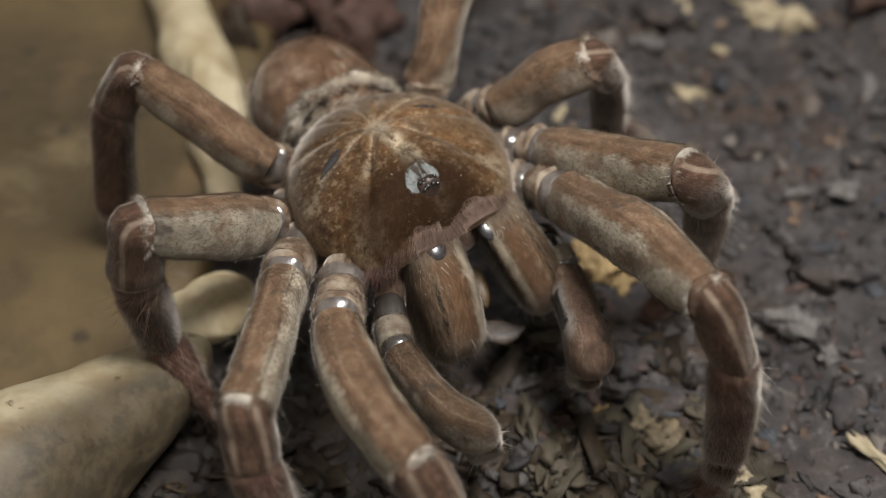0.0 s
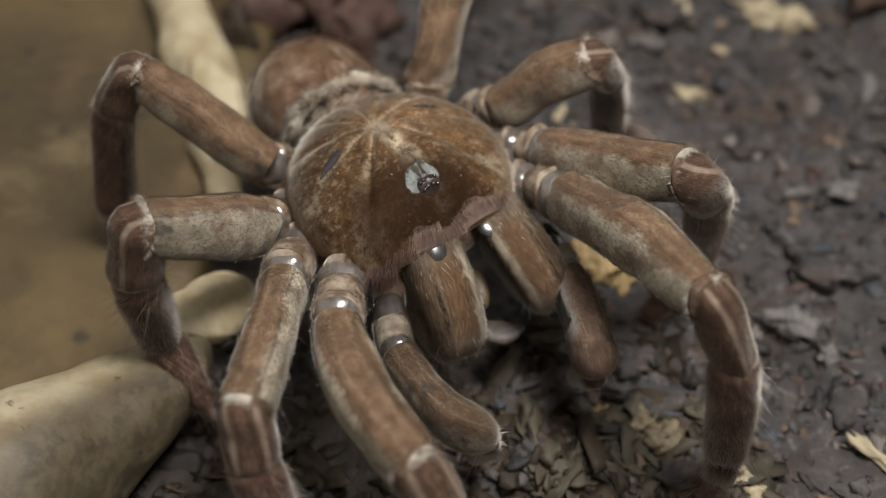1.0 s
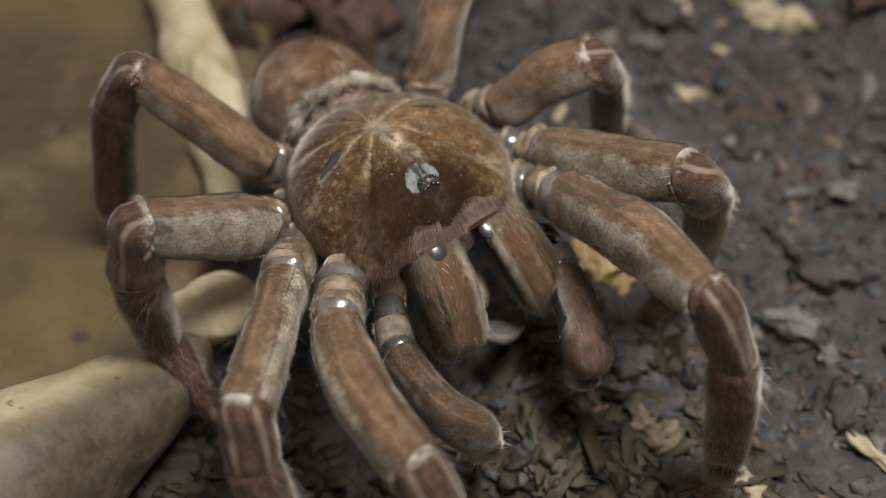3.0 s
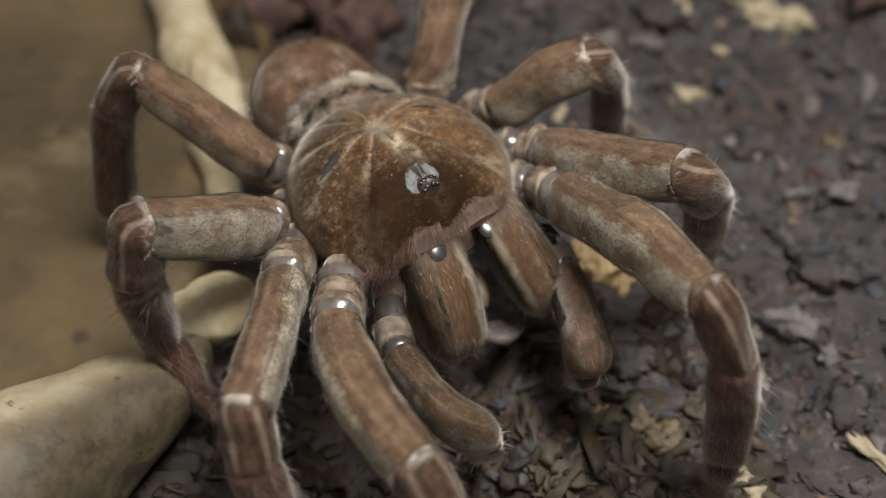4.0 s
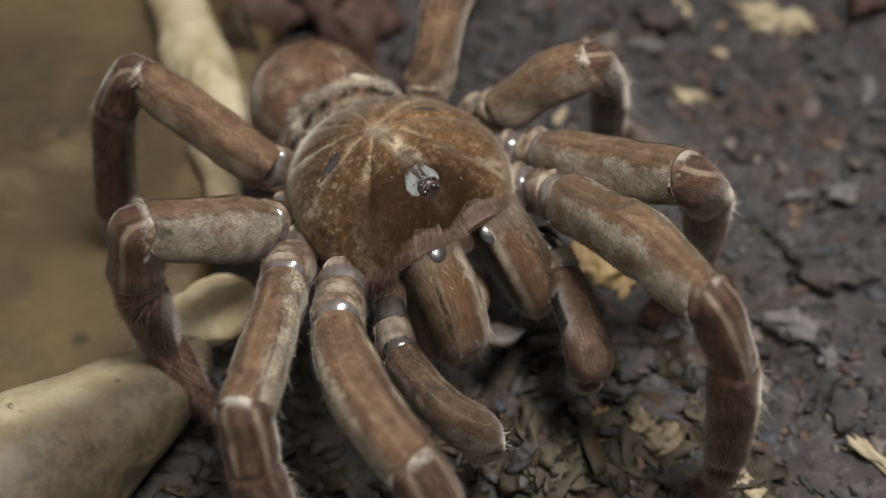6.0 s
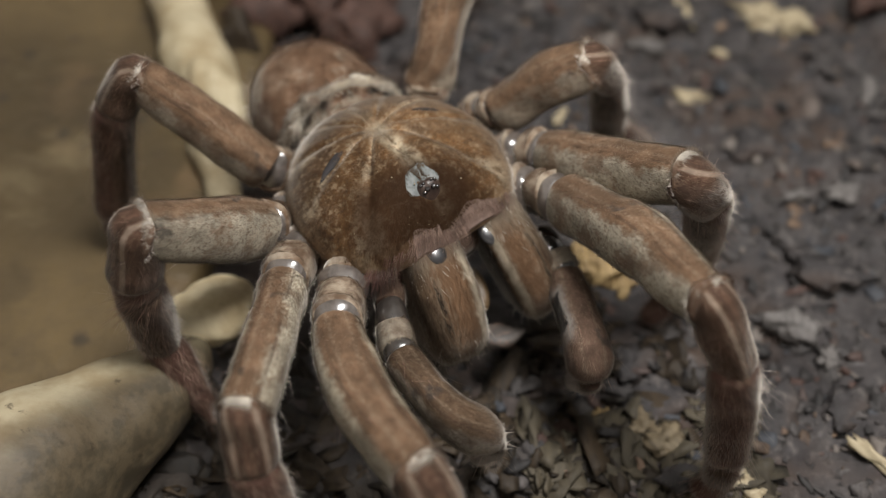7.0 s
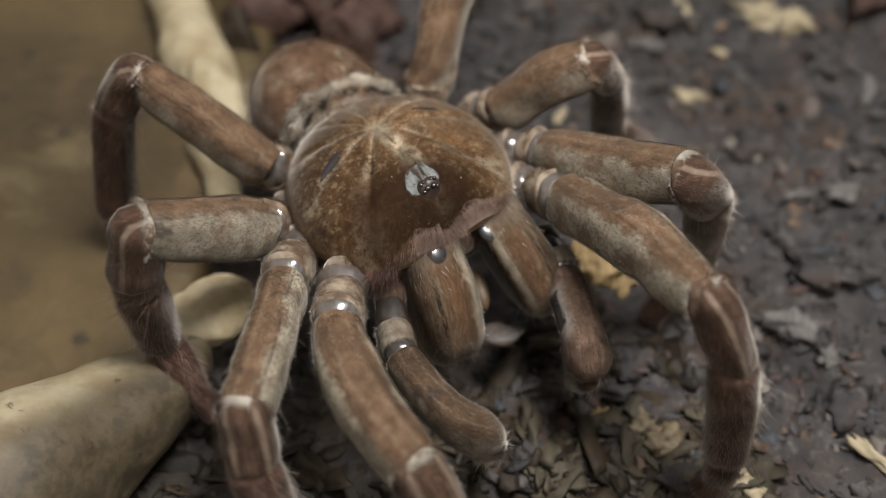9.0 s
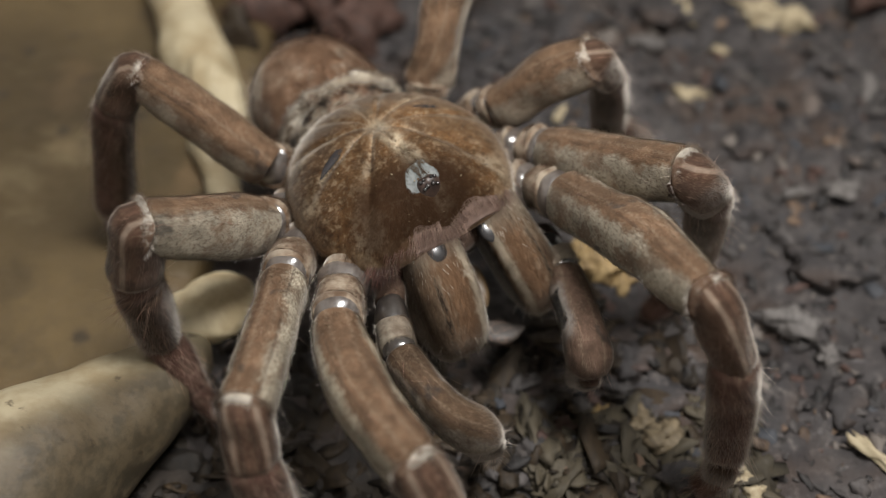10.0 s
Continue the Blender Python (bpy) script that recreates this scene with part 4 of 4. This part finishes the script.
def carapace_height(x, y, s):
    z = 0.0080 * np.clip(1 - s ** 2.3, 0, 1) ** 0.62
    z = z + 0.0013 * np.exp(-((x / 0.0075) ** 2 + ((y - 0.007) / 0.008) ** 2)) * np.clip(1.1 - s, 0, 1)
    dx, dy = x - FOVEA[0], y - FOVEA[1]
    rho, phi = np.hypot(dx, dy), np.arctan2(dx, dy)
    furrow = np.exp(-(np.abs(np.sin(phi * 5)) / 0.28) ** 2)
    z = z - 0.00055 * furrow * np.clip(rho / 0.003, 0, 1) * np.clip((1.0 - s) * 4, 0, 1)
    return z - 0.0011 * np.exp(-(rho / 0.0022) ** 2)


def front_point(a, s):
    """A point of the shell at the angle a from straight ahead, s of the way to its edge."""
    o = carapace_outline(a)
    x, y = -s * o * np.sin(a), s * o * np.cos(a)
    return np.stack([x, y, carapace_height(x, y, s)], -1)


def brow_arch(x):
    """How far the brow arches over each jaw."""
    return np.exp(-((np.abs(x) - 0.0054) / 0.0032) ** 2)


def on_brow(p):
    x, y = p[..., 0], p[..., 1]
    s = np.hypot(x, y) / carapace_outline(np.arctan2(-x, y))
    return (np.abs(x) < 0.0093) & (y > 0) & (s > 0.955 - 0.075 * brow_arch(x))


def bald(p, cx, cy, along, across, turn):
    c, s = math.cos(turn), math.sin(turn)
    x, y = p[..., 0] - cx, p[..., 1] - cy
    return ((x * c + y * s) / along) ** 2 + ((y * c - x * s) / across) ** 2 < 1


def carapace():
    nv, nu = 64, 160
    a = np.linspace(0, 2 * np.pi, nu, endpoint=False)
    s = np.linspace(0, 1, nv) ** 0.75
    s[0] = 0.004
    edge = carapace_outline(a)
    x = s[:, None] * edge * -np.sin(a)
    y = s[:, None] * edge * np.cos(a)
    z = carapace_height(x, y, s[:, None])
    dx, dy = x - FOVEA[0], y - FOVEA[1]
    u = np.arctan2(dx, dy) / (2 * np.pi)
    uv = np.stack([u, np.broadcast_to(s[:, None], x.shape)], -1)
    v = np.stack([x, y, z], -1)
    # a rolled rim below the edge
    rim = [np.stack([x[-1] * k, y[-1] * k, z[-1] + dz], -1) for k, dz in ((1.012, -0.0006), (1.0, -0.0014), (0.95, -0.0022), (0.80, -0.0030))]
    v = np.concatenate([v, np.array(rim)])
    low = np.repeat(uv[-1:], 4, 0)
    low[..., 1] += np.array([0.02, 0.04, 0.06, 0.08])[:, None]
    uv = np.concatenate([uv, low])
    v, uv = v[:, ::-1], uv[:, ::-1]
    if np.sum(grid_normals(v, True)[0][20, :, 2]) < 0:
        v, uv = v[:, ::-1], uv[:, ::-1]

    def bare(p):
        return on_brow(p) | bald(p, 0.0092, -0.0042, 0.0028, 0.0006, 0.37) | (bald(p, 0.0004, 0.0071, 0.0026, 0.0020, 0.15) & ~bald(p, 0.0002, 0.0054, 0.0008, 0.0020, 0.2)) | bald(p, EYES[0], EYES[1], 0.0018, 0.0013, 0)

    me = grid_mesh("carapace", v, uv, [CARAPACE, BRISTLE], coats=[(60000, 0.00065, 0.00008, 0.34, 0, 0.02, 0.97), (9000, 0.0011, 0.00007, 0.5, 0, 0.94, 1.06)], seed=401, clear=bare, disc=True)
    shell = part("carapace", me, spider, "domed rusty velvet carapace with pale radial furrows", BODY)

    def patch(name, cx, cy, along, across, turn, mat, label, lift):
        n = 28
        b = np.linspace(0, 2 * np.pi, n, endpoint=False)
        rows = []
        for k in (0.004, 0.35, 0.65, 0.9, 1.0):
            e = k * (1 + 0.10 * np.sin(3 * b + 1) + 0.07 * np.sin(5 * b))
            px = cx + e * (along * np.cos(b) * math.cos(turn) - across * np.sin(b) * math.sin(turn))
            py = cy + e * (along * np.cos(b) * math.sin(turn) + across * np.sin(b) * math.cos(turn))
            ss = np.hypot(px, py) / carapace_outline(np.arctan2(-px, py))
            rows.append(np.stack([px, py, carapace_height(px, py, ss) + lift * (1.0 if k < 0.95 else -1.0)], -1))
        q = np.array(rows)
        if grid_normals(q, True)[0][2, 0, 2] < 0:
            q = q[:, ::-1]
        part(name, grid_mesh(name, q, np.zeros((*q.shape[:2], 2)), [mat], caps=False), shell, label)

    patch("bald_patch", 0.0092, -0.0042, 0.0030, 0.0007, 0.37, BALD_DARK, "bare black patch in the velvet", 0.00016)
    patch("bald_patch", -0.0090, -0.0055, 0.0022, 0.00045, -0.45, BALD_DARK, "small bare dark patch in the velvet", 0.0002)
    patch("bald_patch", 0.0004, 0.0071, 0.0029, 0.0024, 0.15, BALD_PALE, "bare bluish-grey patch round the eyes", 0.00007)

    # the hill that bears the eyes
    def hill(x, y):
        k = np.hypot((x - EYES[0]) / 0.0019, (y - EYES[1]) / 0.0014)
        ground = carapace_height(x, y, np.hypot(x, y) / carapace_outline(np.arctan2(-x, y)))
        return ground + 0.0012 * np.clip(1 - k ** 2.4, -0.15, 1)

    b = np.linspace(0, 2 * np.pi, 24, endpoint=False)
    rows = []
    for k in (0.004, 0.3, 0.5, 0.7, 0.85, 0.95, 1.05):
        hx, hy = EYES[0] + 0.0019 * k * np.cos(b), EYES[1] + 0.0014 * k * np.sin(b)
        rows.append(np.stack([hx, hy, hill(hx, hy)], -1))
    q = np.array(rows)
    if grid_normals(q, True)[0][2, 0, 2] < 0:
        q = q[:, ::-1]
    part("eye_hill", grid_mesh("eye_hill", q, np.zeros((*q.shape[:2], 2)), [make_bald("eye_hill", (0.044, 0.026, 0.019), 0.4)], caps=False), shell, "glossy brown hill that bears the eyes")
    for ex, ey, er in [(p * 0.85, q * 0.75, r * 1.0) for p, q, r in ((0.0006, 0.0007, 0.00042), (-0.0006, 0.0007, 0.00042), (0.0013, 0.0009, 0.00034), (-0.0013, 0.0009, 0.00034),
                       (0.0014, -0.0003, 0.0003), (-0.0014, -0.0003, 0.0003), (0.0008, -0.0004, 0.00026), (-0.0008, -0.0004, 0.00026))]:
        bm = bmesh.new()
        bmesh.ops.create_uvsphere(bm, u_segments=14, v_segments=8, radius=er)
        for f in bm.faces:
            f.smooth = True
        me = bpy.data.meshes.new("eye")
        bm.to_mesh(me)
        bm.free()
        me.materials.append(EYE_BLACK)
        part("eye", me, shell, "glossy black eye", pose(EYES[0] + ex, EYES[1] + ey, float(hill(np.array(EYES[0] + ex), np.array(EYES[1] + ey))) + er * 0.25))
    # grains of dust caught in the velvet
    rng = np.random.default_rng(61)
    bm = bmesh.new()
    for _ in range(46):
        t, r = rng.random() * 2 * math.pi, 0.0155 * math.sqrt(rng.random())
        px, py = -r * math.sin(t), 0.8 * r * math.cos(t) + 0.001
        pz = float(carapace_height(np.array(px), np.array(py), math.hypot(px, py) / float(carapace_outline(np.array(t)))))
        bmesh.ops.create_icosphere(bm, subdivisions=1, radius=0.00005 + 0.00008 * rng.random() ** 3, matrix=pose(px, py, pz + 0.0005))
    me = bpy.data.meshes.new("dust_grains")
    bm.to_mesh(me)
    bm.free()
    me.materials.append(CHIP_PALE)
    dust = part("dust_grains", me, shell, "pale grains of dust in the velvet")
    tagged(dust, "pale grains of dust in the velvet", kind="stuff")
    return shell


shell = carapace()


def hair_strip(name, points, ways, count, length, width, mat, parent, seed, label, spread=0.25, m=None, sag=0.0):
    """A fringe: bent hairs rooted along a line. points and ways are rows to blend along it."""
    rng = np.random.default_rng(seed)
    line, way = spline(points, 200), spline(ways, 200)
    i = rng.integers(0, 200, count)
    root = line[i] + rng.normal(0, 0.0003, (count, 3))
    d = unit(way[i] + rng.normal(0, spread, (count, 3)))
    ln = length * (0.45 + 0.75 * rng.random((count, 1)))
    flat = unit(np.cross(d, rng.normal(0, 1, (count, 3)))) * width
    mid = root + d * ln * 0.55
    tip = root + d * ln + np.array([0, 0, -1.0]) * ln * sag
    q = np.stack([root - flat / 2, root + flat / 2, mid + flat * 0.35, mid - flat * 0.35, tip], 1).reshape(-1, 3)
    base = np.arange(count)[:, None] * 5
    faces = (base + np.array([[0, 1, 2, 3]])).tolist() + (base + np.array([[3, 2, 4]])).tolist()
    me = bpy.data.meshes.new(name)
    me.from_pydata(q.tolist(), [], faces)
    me.materials.append(mat)
    return part(name, me, parent, label, m)


def fringe(a0, a1, s, ways, count, length, seed, spread=0.16, width=0.00004, mat=FRINGE, label="pinkish fringe of hair over the jaws"):
    a = np.linspace(a0, a1, 12)
    hair_strip("fringe", front_point(a, s + 0 * a), ways, count, length, width, mat, shell, seed, label, spread, sag=0.22)


fringe(-0.45, -0.10, 0.91, [(0.6, 0.8, -0.3), (0.5, 0.85, -0.3), (0.3, 0.95, -0.35)], 300, 0.0026, 7)
fringe(-0.70, -0.40, 0.96, [(0.8, 0.6, -0.4), (0.65, 0.75, -0.4)], 150, 0.0024, 6, 0.25, mat=SHADED_HAIR, label="reddish fringe of hair darkened for shade")
fringe(0.05, 0.60, 0.93, [(0.25, 1, -0.25), (0.1, 1, -0.3), (0.0, 1, -0.3)], 150, 0.0018, 5, 0.2)
fringe(-0.48, -0.06, 0.98, [(0.7, 0.7, -0.4), (0.6, 0.8, -0.45), (0.3, 0.95, -0.5)], 150, 0.0026, 8, 0.22)
fringe(-0.08, 0.22, 0.97, [(0.2, 1, -0.45), (0.1, 1, -0.5), (0.35, 0.9, -0.5)], 230, 0.0034, 11, 0.2)
fringe(0.55, 0.75, 0.97, [(0.2, 1, -0.6), (0.0, 1, -0.6), (-0.3, 0.8, -0.4)], 190, 0.0026, 12, 0.22)
fringe(-0.85, -0.60, 1.0, [(0.8, 0.6, -0.5), (0.6, 0.8, -0.6)], 260, 0.0034, 13, 0.35, 0.00006, SHADED_HAIR, "curled reddish side bristles")


def brow():
    """The bare pinkish band above the jaws."""
    a = np.linspace(-0.42, 0.66, 60)
    x = front_point(a, 1.0 + 0 * a)[:, 0]
    arch = brow_arch(x)
    top = 0.965 - 0.095 * arch
    rows = [front_point(a, top + (0.995 - top) * f) + np.array([0, 0, 0.00012]) for f in (0.0, 0.25, 0.5, 0.75, 1.0)]
    for out, dz in ((1.025, -0.0001), (1.03, -0.0006), (1.015, -0.0010), (0.95, -0.0011)):
        p = front_point(a, 1.0 + 0 * a)
        rows.append(np.stack([p[:, 0] * out, p[:, 1] * out, p[:, 2] + dz + 0.0009 * arch], -1))
    v = np.array(rows)
    if grid_normals(v, False)[0][2, 30, 1] < 0:
        v = v[:, ::-1]
    n = Nodes("brow_skin")
    pink = n.mix(n.ramp(n.noise(500, 4), 0.35, 0.65), (0.19, 0.128, 0.102), (0.125, 0.082, 0.065))
    part("brow", grid_mesh("brow", v, np.zeros((*v.shape[:2], 2)), [n.done(pink, 0.5)], closed=False), shell, "bare pinkish band above the jaws")


brow()


def sternum():
    """The underside of the body, on which the legs root."""
    path = [(0, -0.0165, -0.004), (0, -0.005, -0.006), (0, 0.006, -0.006), (0, 0.0135, -0.004)]
    v, uv = loft(path, [0.008, 0.0145, 0.0145, 0.009], [0.004, 0.006, 0.006, 0.004], (0, 0, 1), nv=24, nu=32, taper=(0.3, 0.3), round_ends=(0.2, 0.2))
    part("underside", grid_mesh("underside", v, uv, [make_plain_fur("underside_coat", (0.05, 0.03, 0.022), (0.07, 0.045, 0.03))], coats=[(6000, 0.001, FINE, 0.4, 0, 0.05, 0.95)], seed=420), spider, "dark underside of the body", BODY)


sternum()


def abdomen():
    at = Vector((-0.0144, 0.0220, 0.0280))
    way = (Vector((0, 0, 0.028)) - at).normalized()
    m = frame_of(at, way)
    path = [(0, -0.0135, -0.001), (0, -0.005, 0.0005), (0, 0.004, 0.0005), (0, 0.0125, -0.002)]
    v, uv = loft(path, [0.0096, 0.0110, 0.0108, 0.0082], [0.0080, 0.0097, 0.0098, 0.0078], (0, 0, 1), nv=40, nu=48, square=2.0, taper=(0.02, 0.15), round_ends=(0.42, 0.38))
    v = rough_up(v, 0.0008, 0.009, 77)
    belly = part("abdomen", grid_mesh("abdomen", v, uv, [ABDOMEN_COAT, BRISTLE], coats=[(34000, 0.0009, FINE, 0.5, 0, 0.02, 0.98), (900, 0.0035, 0.00009, 0.8, 1, 0.03, 0.8)], seed=430), spider, "round brown velvety abdomen", m)
    n = 60
    b = np.linspace(-2.2, 2.2, n)
    ring = np.stack([0.0104 * np.sin(b), 0.0064 + 0 * b, 0.0094 * np.cos(b)], -1)
    ways = np.stack([0.7 * np.sin(b), 0.65 + 0 * b, 0.7 * np.cos(b)], -1)
    felt = spline(ring, 90) * np.array([0.97, 1.0, 0.97])
    t, uvt = loft([tuple(p) for p in felt[::6]], [0.0013] * 15, [0.0012] * 15, (0, 1, 0), nv=70, nu=14, square=2.0, taper=(0.3, 0.3), round_ends=(0.05, 0.05))
    part("collar_felt", grid_mesh("collar_felt", rough_up(t, 0.0012, 0.0022, 5), uvt, [COLLAR], coats=[(9000, 0.0013, 0.0001, 0.9, 0, 0.02, 0.98)], seed=433), belly, "pale felt of clumped hair")
    hair_strip("hair_collar", ring, ways, 5200, 0.0022, 0.00012, GREY_HAIR, belly, 9, "pale grey hair collar with dark tufts", 0.35)
    ring2 = np.stack([0.0092 * np.sin(b), 0.0088 + 0 * b, -0.001 + 0.0086 * np.cos(b)], -1)
    hair_strip("hair_collar", ring2, ways, 3000, 0.0019, 0.00012, GREY_HAIR, belly, 10, "pale grey hair collar with dark tufts", 0.4)
    for k in range(7):
        b0 = -1.35 + 0.42 * k
        c = np.array([[0.0100 * math.sin(b0 + e), 0.0080, 0.0092 * math.cos(b0 + e)] for e in (-0.11, 0.0, 0.11)])
        hair_strip("dark_tuft", c, np.array([[0.6 * math.sin(b0), 0.8, 0.6 * math.cos(b0)]] * 3), 70, 0.0026, 0.00009, make_bald("tuft", (0.03, 0.02, 0.016), 0.8) if k == 0 else bpy.data.materials["tuft"], belly, 20 + k, "dark tuft of hair", 0.25)
    # pedicel
    path = [(0, -0.021, -0.001), (0, -0.017, -0.001), (0, -0.013, 0.0)]
    v, uv = loft(path, [0.004] * 3, [0.004] * 3, (0, 0, 1), nv=10, nu=20)
    part("waist", grid_mesh("waist", v, uv, [ABDOMEN_COAT]), spider, "narrow dark waist", BODY)


abdomen()


# jaws: each turns about its own root
def chelicera(root, tip, wide, high, seed, inner, roll=0):
    m = frame_of(root, Vector(tip) - Vector(root)) @ pose(0, 0, 0, 0, roll, 0)
    ln = (Vector(tip) - Vector(root)).length
    knob = Vector((0.0013 * (1 + inner), -0.0004 if inner < 0 else 0.0004, high * (0.86 if inner < 0 else 0.78)))
    path = [(0, -0.004, -0.001), (0, ln * 0.3, 0.0006), (0, ln * 0.7, 0.0004), (0, ln + 0.002, -0.0016)]
    v, uv = loft(path, [wide * 0.95, wide, wide * 0.99, wide * 0.88], [high * 0.9, high, high * 0.98, high * 0.84], (0, 0, 1), nv=38, nu=40, square=3.3, taper=(0.6, 0.38), round_ends=(0.10, 0.20), flip=inner < 0)
    v = rough_up(v, 0.0004, 0.006, seed)
    jaw = part("chelicera", grid_mesh("chelicera", v, uv, [CHELICERA, GREY_HAIR], coats=[(20000, 0.0012, FINE, 0.20, 0, 0.02, 0.98), (1500, 0.0014, FINE * 0.8, 0.8, 0, 0.05, 0.98), (130, 0.0015, 0.00006, 0.5, 1, 0.05, 0.4), (50, 0.0026, 0.00007, 0.7, 1, 0.78, 0.95)], seed=seed, clear=lambda p: np.linalg.norm(p - np.array(knob), axis=1) < 0.0011), spider, "thick furry rust-brown jaw", m)
    # bare shiny root above the fur
    bm = bmesh.new()
    bmesh.ops.create_uvsphere(bm, u_segments=28, v_segments=16, radius=1.0, matrix=Matrix.Translation(knob) @ Vector((0, 0, 1)).rotation_difference(m.to_3x3().inverted() @ Vector((0.19, -0.38, 0.91))).to_matrix().to_4x4() @ Matrix.Diagonal((0.0018, 0.0022, 0.0007, 1)))
    for f in bm.faces:
        f.smooth = True
    me = bpy.data.meshes.new("jaw_root")
    bm.to_mesh(me)
    bm.free()
    me.materials.append(JAW_SKIN)
    part("jaw_root", me, jaw, "bare shiny root of the jaw")
    # fang folded under it
    f, uvf = loft([(0, ln * 0.95, -high * 0.7), (inner * 0.001, ln * 0.75, -high * 1.25), (inner * 0.002, ln * 0.45, -high * 1.45), (inner * 0.0025, ln * 0.2, -high * 1.25)], [0.0017, 0.0014, 0.0009, 0.0002], [0.0018, 0.0015, 0.0009, 0.0002], (0, 0, 1), nv=22, nu=16)
    part("fang", grid_mesh("fang", f, uvf, [HORN]), jaw, "shiny black fang")
    return jaw, m


jaw_a, JAW_A = chelicera((0.0036, -0.0102, 0.0270), (0.0085, -0.0191, 0.0160), 0.0051, 0.0060, 501, -1)
jaw_b, JAW_B = chelicera((0.0145, -0.0034, 0.0276), (0.0223, -0.0110, 0.0176), 0.0043, 0.0058, 521, 1, 20)


def mouth():
    v, uv = loft([(0.0113, -0.0064, 0.0190), (0.0127, -0.0106, 0.0180), (0.0134, -0.0133, 0.0165)], [0.0009, 0.0011, 0.0007], [0.0008, 0.0010, 0.0007], (0, 0, 1), nv=16, nu=20, taper=(0.1, 0.1), round_ends=(0.3, 0.3))
    part("mouth_part", grid_mesh("mouth_part", v, uv, [AMBER]), spider, "amber horny piece between the jaws")
    v, uv = loft([(0.0124, -0.0138, 0.0120), (0.0160, -0.0149, 0.0120), (0.0199, -0.0135, 0.0120)], [0.0018, 0.0022, 0.0008], [0.0009, 0.0010, 0.0005], (0, 0, 1), nv=18, nu=20, taper=(0.1, 0.1), round_ends=(0.3, 0.4))
    part("lip", grid_mesh("lip", v, uv, [LIP, BRISTLE], coats=[(160, 0.0012, 0.00005, 0.5, 1, 0.1, 0.6)], seed=540), spider, "pale grey hairy lip below the jaws")


mouth()


def motions():
    """The jaws lift and fall in turn; the palps sway."""
    walk(jaw_a, [(t, JAW_A @ pose(0, -0.000035 * min(up, 0), 0, -0.60 * up, 0, 0.28 * side)) for t, up, side in (
        (0.0, -4, -11), (0.3, -1, -4), (0.5, -1, -3), (1.0, -1, -6), (1.5, 0, -3), (2.0, 0, -3), (2.5, 0, 0), (3.2, 0, -2), (4.0, 1, -4), (4.5, -1, -4),
        (4.8, -4, -5), (5.0, -20, -13), (5.2, -25, -14), (5.5, -22, -12), (5.7, -12, -7), (6.2, -4, 0), (6.8, -1, 0), (7.0, 0, 0), (7.4, -3, -1),
        (7.7, -20, -8), (7.9, -33, -8), (8.0, -34, -8), (8.1, -26, -9), (8.3, -8, -9), (8.5, -3, -11), (9.0, 1, -10), (9.5, 0, 0), (10.0, 2, 2))])
    walk(jaw_b, [(t, JAW_B @ pose(0, 0, 0, -0.60 * up, 0, 0.28 * side)) for t, up, side in (
        (0.0, 3, 0), (0.2, -8, 4), (0.4, -18, 10), (0.6, -25, 14), (0.8, -18, 9), (1.0, -9, 4), (1.3, -5, 1), (1.5, -3, 0), (2.0, 0, 0), (2.5, 0, 0), (3.2, -2, -2),
        (4.0, -4, -4), (4.5, 0, -2), (5.0, 12, -8), (5.5, 12, -7), (6.2, 10, -5), (7.0, 9, -5), (7.5, 11, -7), (8.0, 14, -6), (8.5, 3, 0),
        (9.0, 2, 0), (9.5, 5, -1), (10.0, 8, -2))])
    base = palp_b.matrix_basis.copy()
    walk(palp_b, [(t, base @ pose(0, 0, 0, 0.25 * dy, 0, 0.25 * dx)) for t, dx, dy in (
        (0.0, 1, 3), (0.5, 8, 4), (1.0, 8, 4), (1.5, 3, 3), (2.0, 1, 1), (2.5, 0, 0), (3.2, -2, -2), (4.0, -3, -4), (4.5, -2, -2), (5.0, -2, -1),
        (5.5, 1, 2), (6.3, 1, 3), (7.0, 1, 3), (7.5, 0, 3), (8.0, 0, 2), (8.5, -3, 0), (9.0, -3, -1), (9.5, -2, 2), (10.0, 0, 1))])
    home = palp_a.matrix_basis.copy()
    walk(palp_a, [(t, home @ pose(0, 0, 0, -0.2 * dy, 0, 0.2 * dx)) for t, dx, dy in (
        (0.0, -1, 3), (0.5, -2, 3), (1.0, -3, 2), (1.5, -5, 2), (2.0, -1, 0), (2.5, 0, 0), (3.2, 0, 0), (4.0, 0, -1), (4.5, 1, 0), (5.0, 6, 0),
        (5.5, 3, 5), (6.3, 4, 2), (7.0, 6, 0), (7.5, 8, -2), (8.0, 10, -5), (8.5, 10, -7), (9.0, 7, -7), (9.5, 5, -6), (10.0, 4, -6))])


motions()
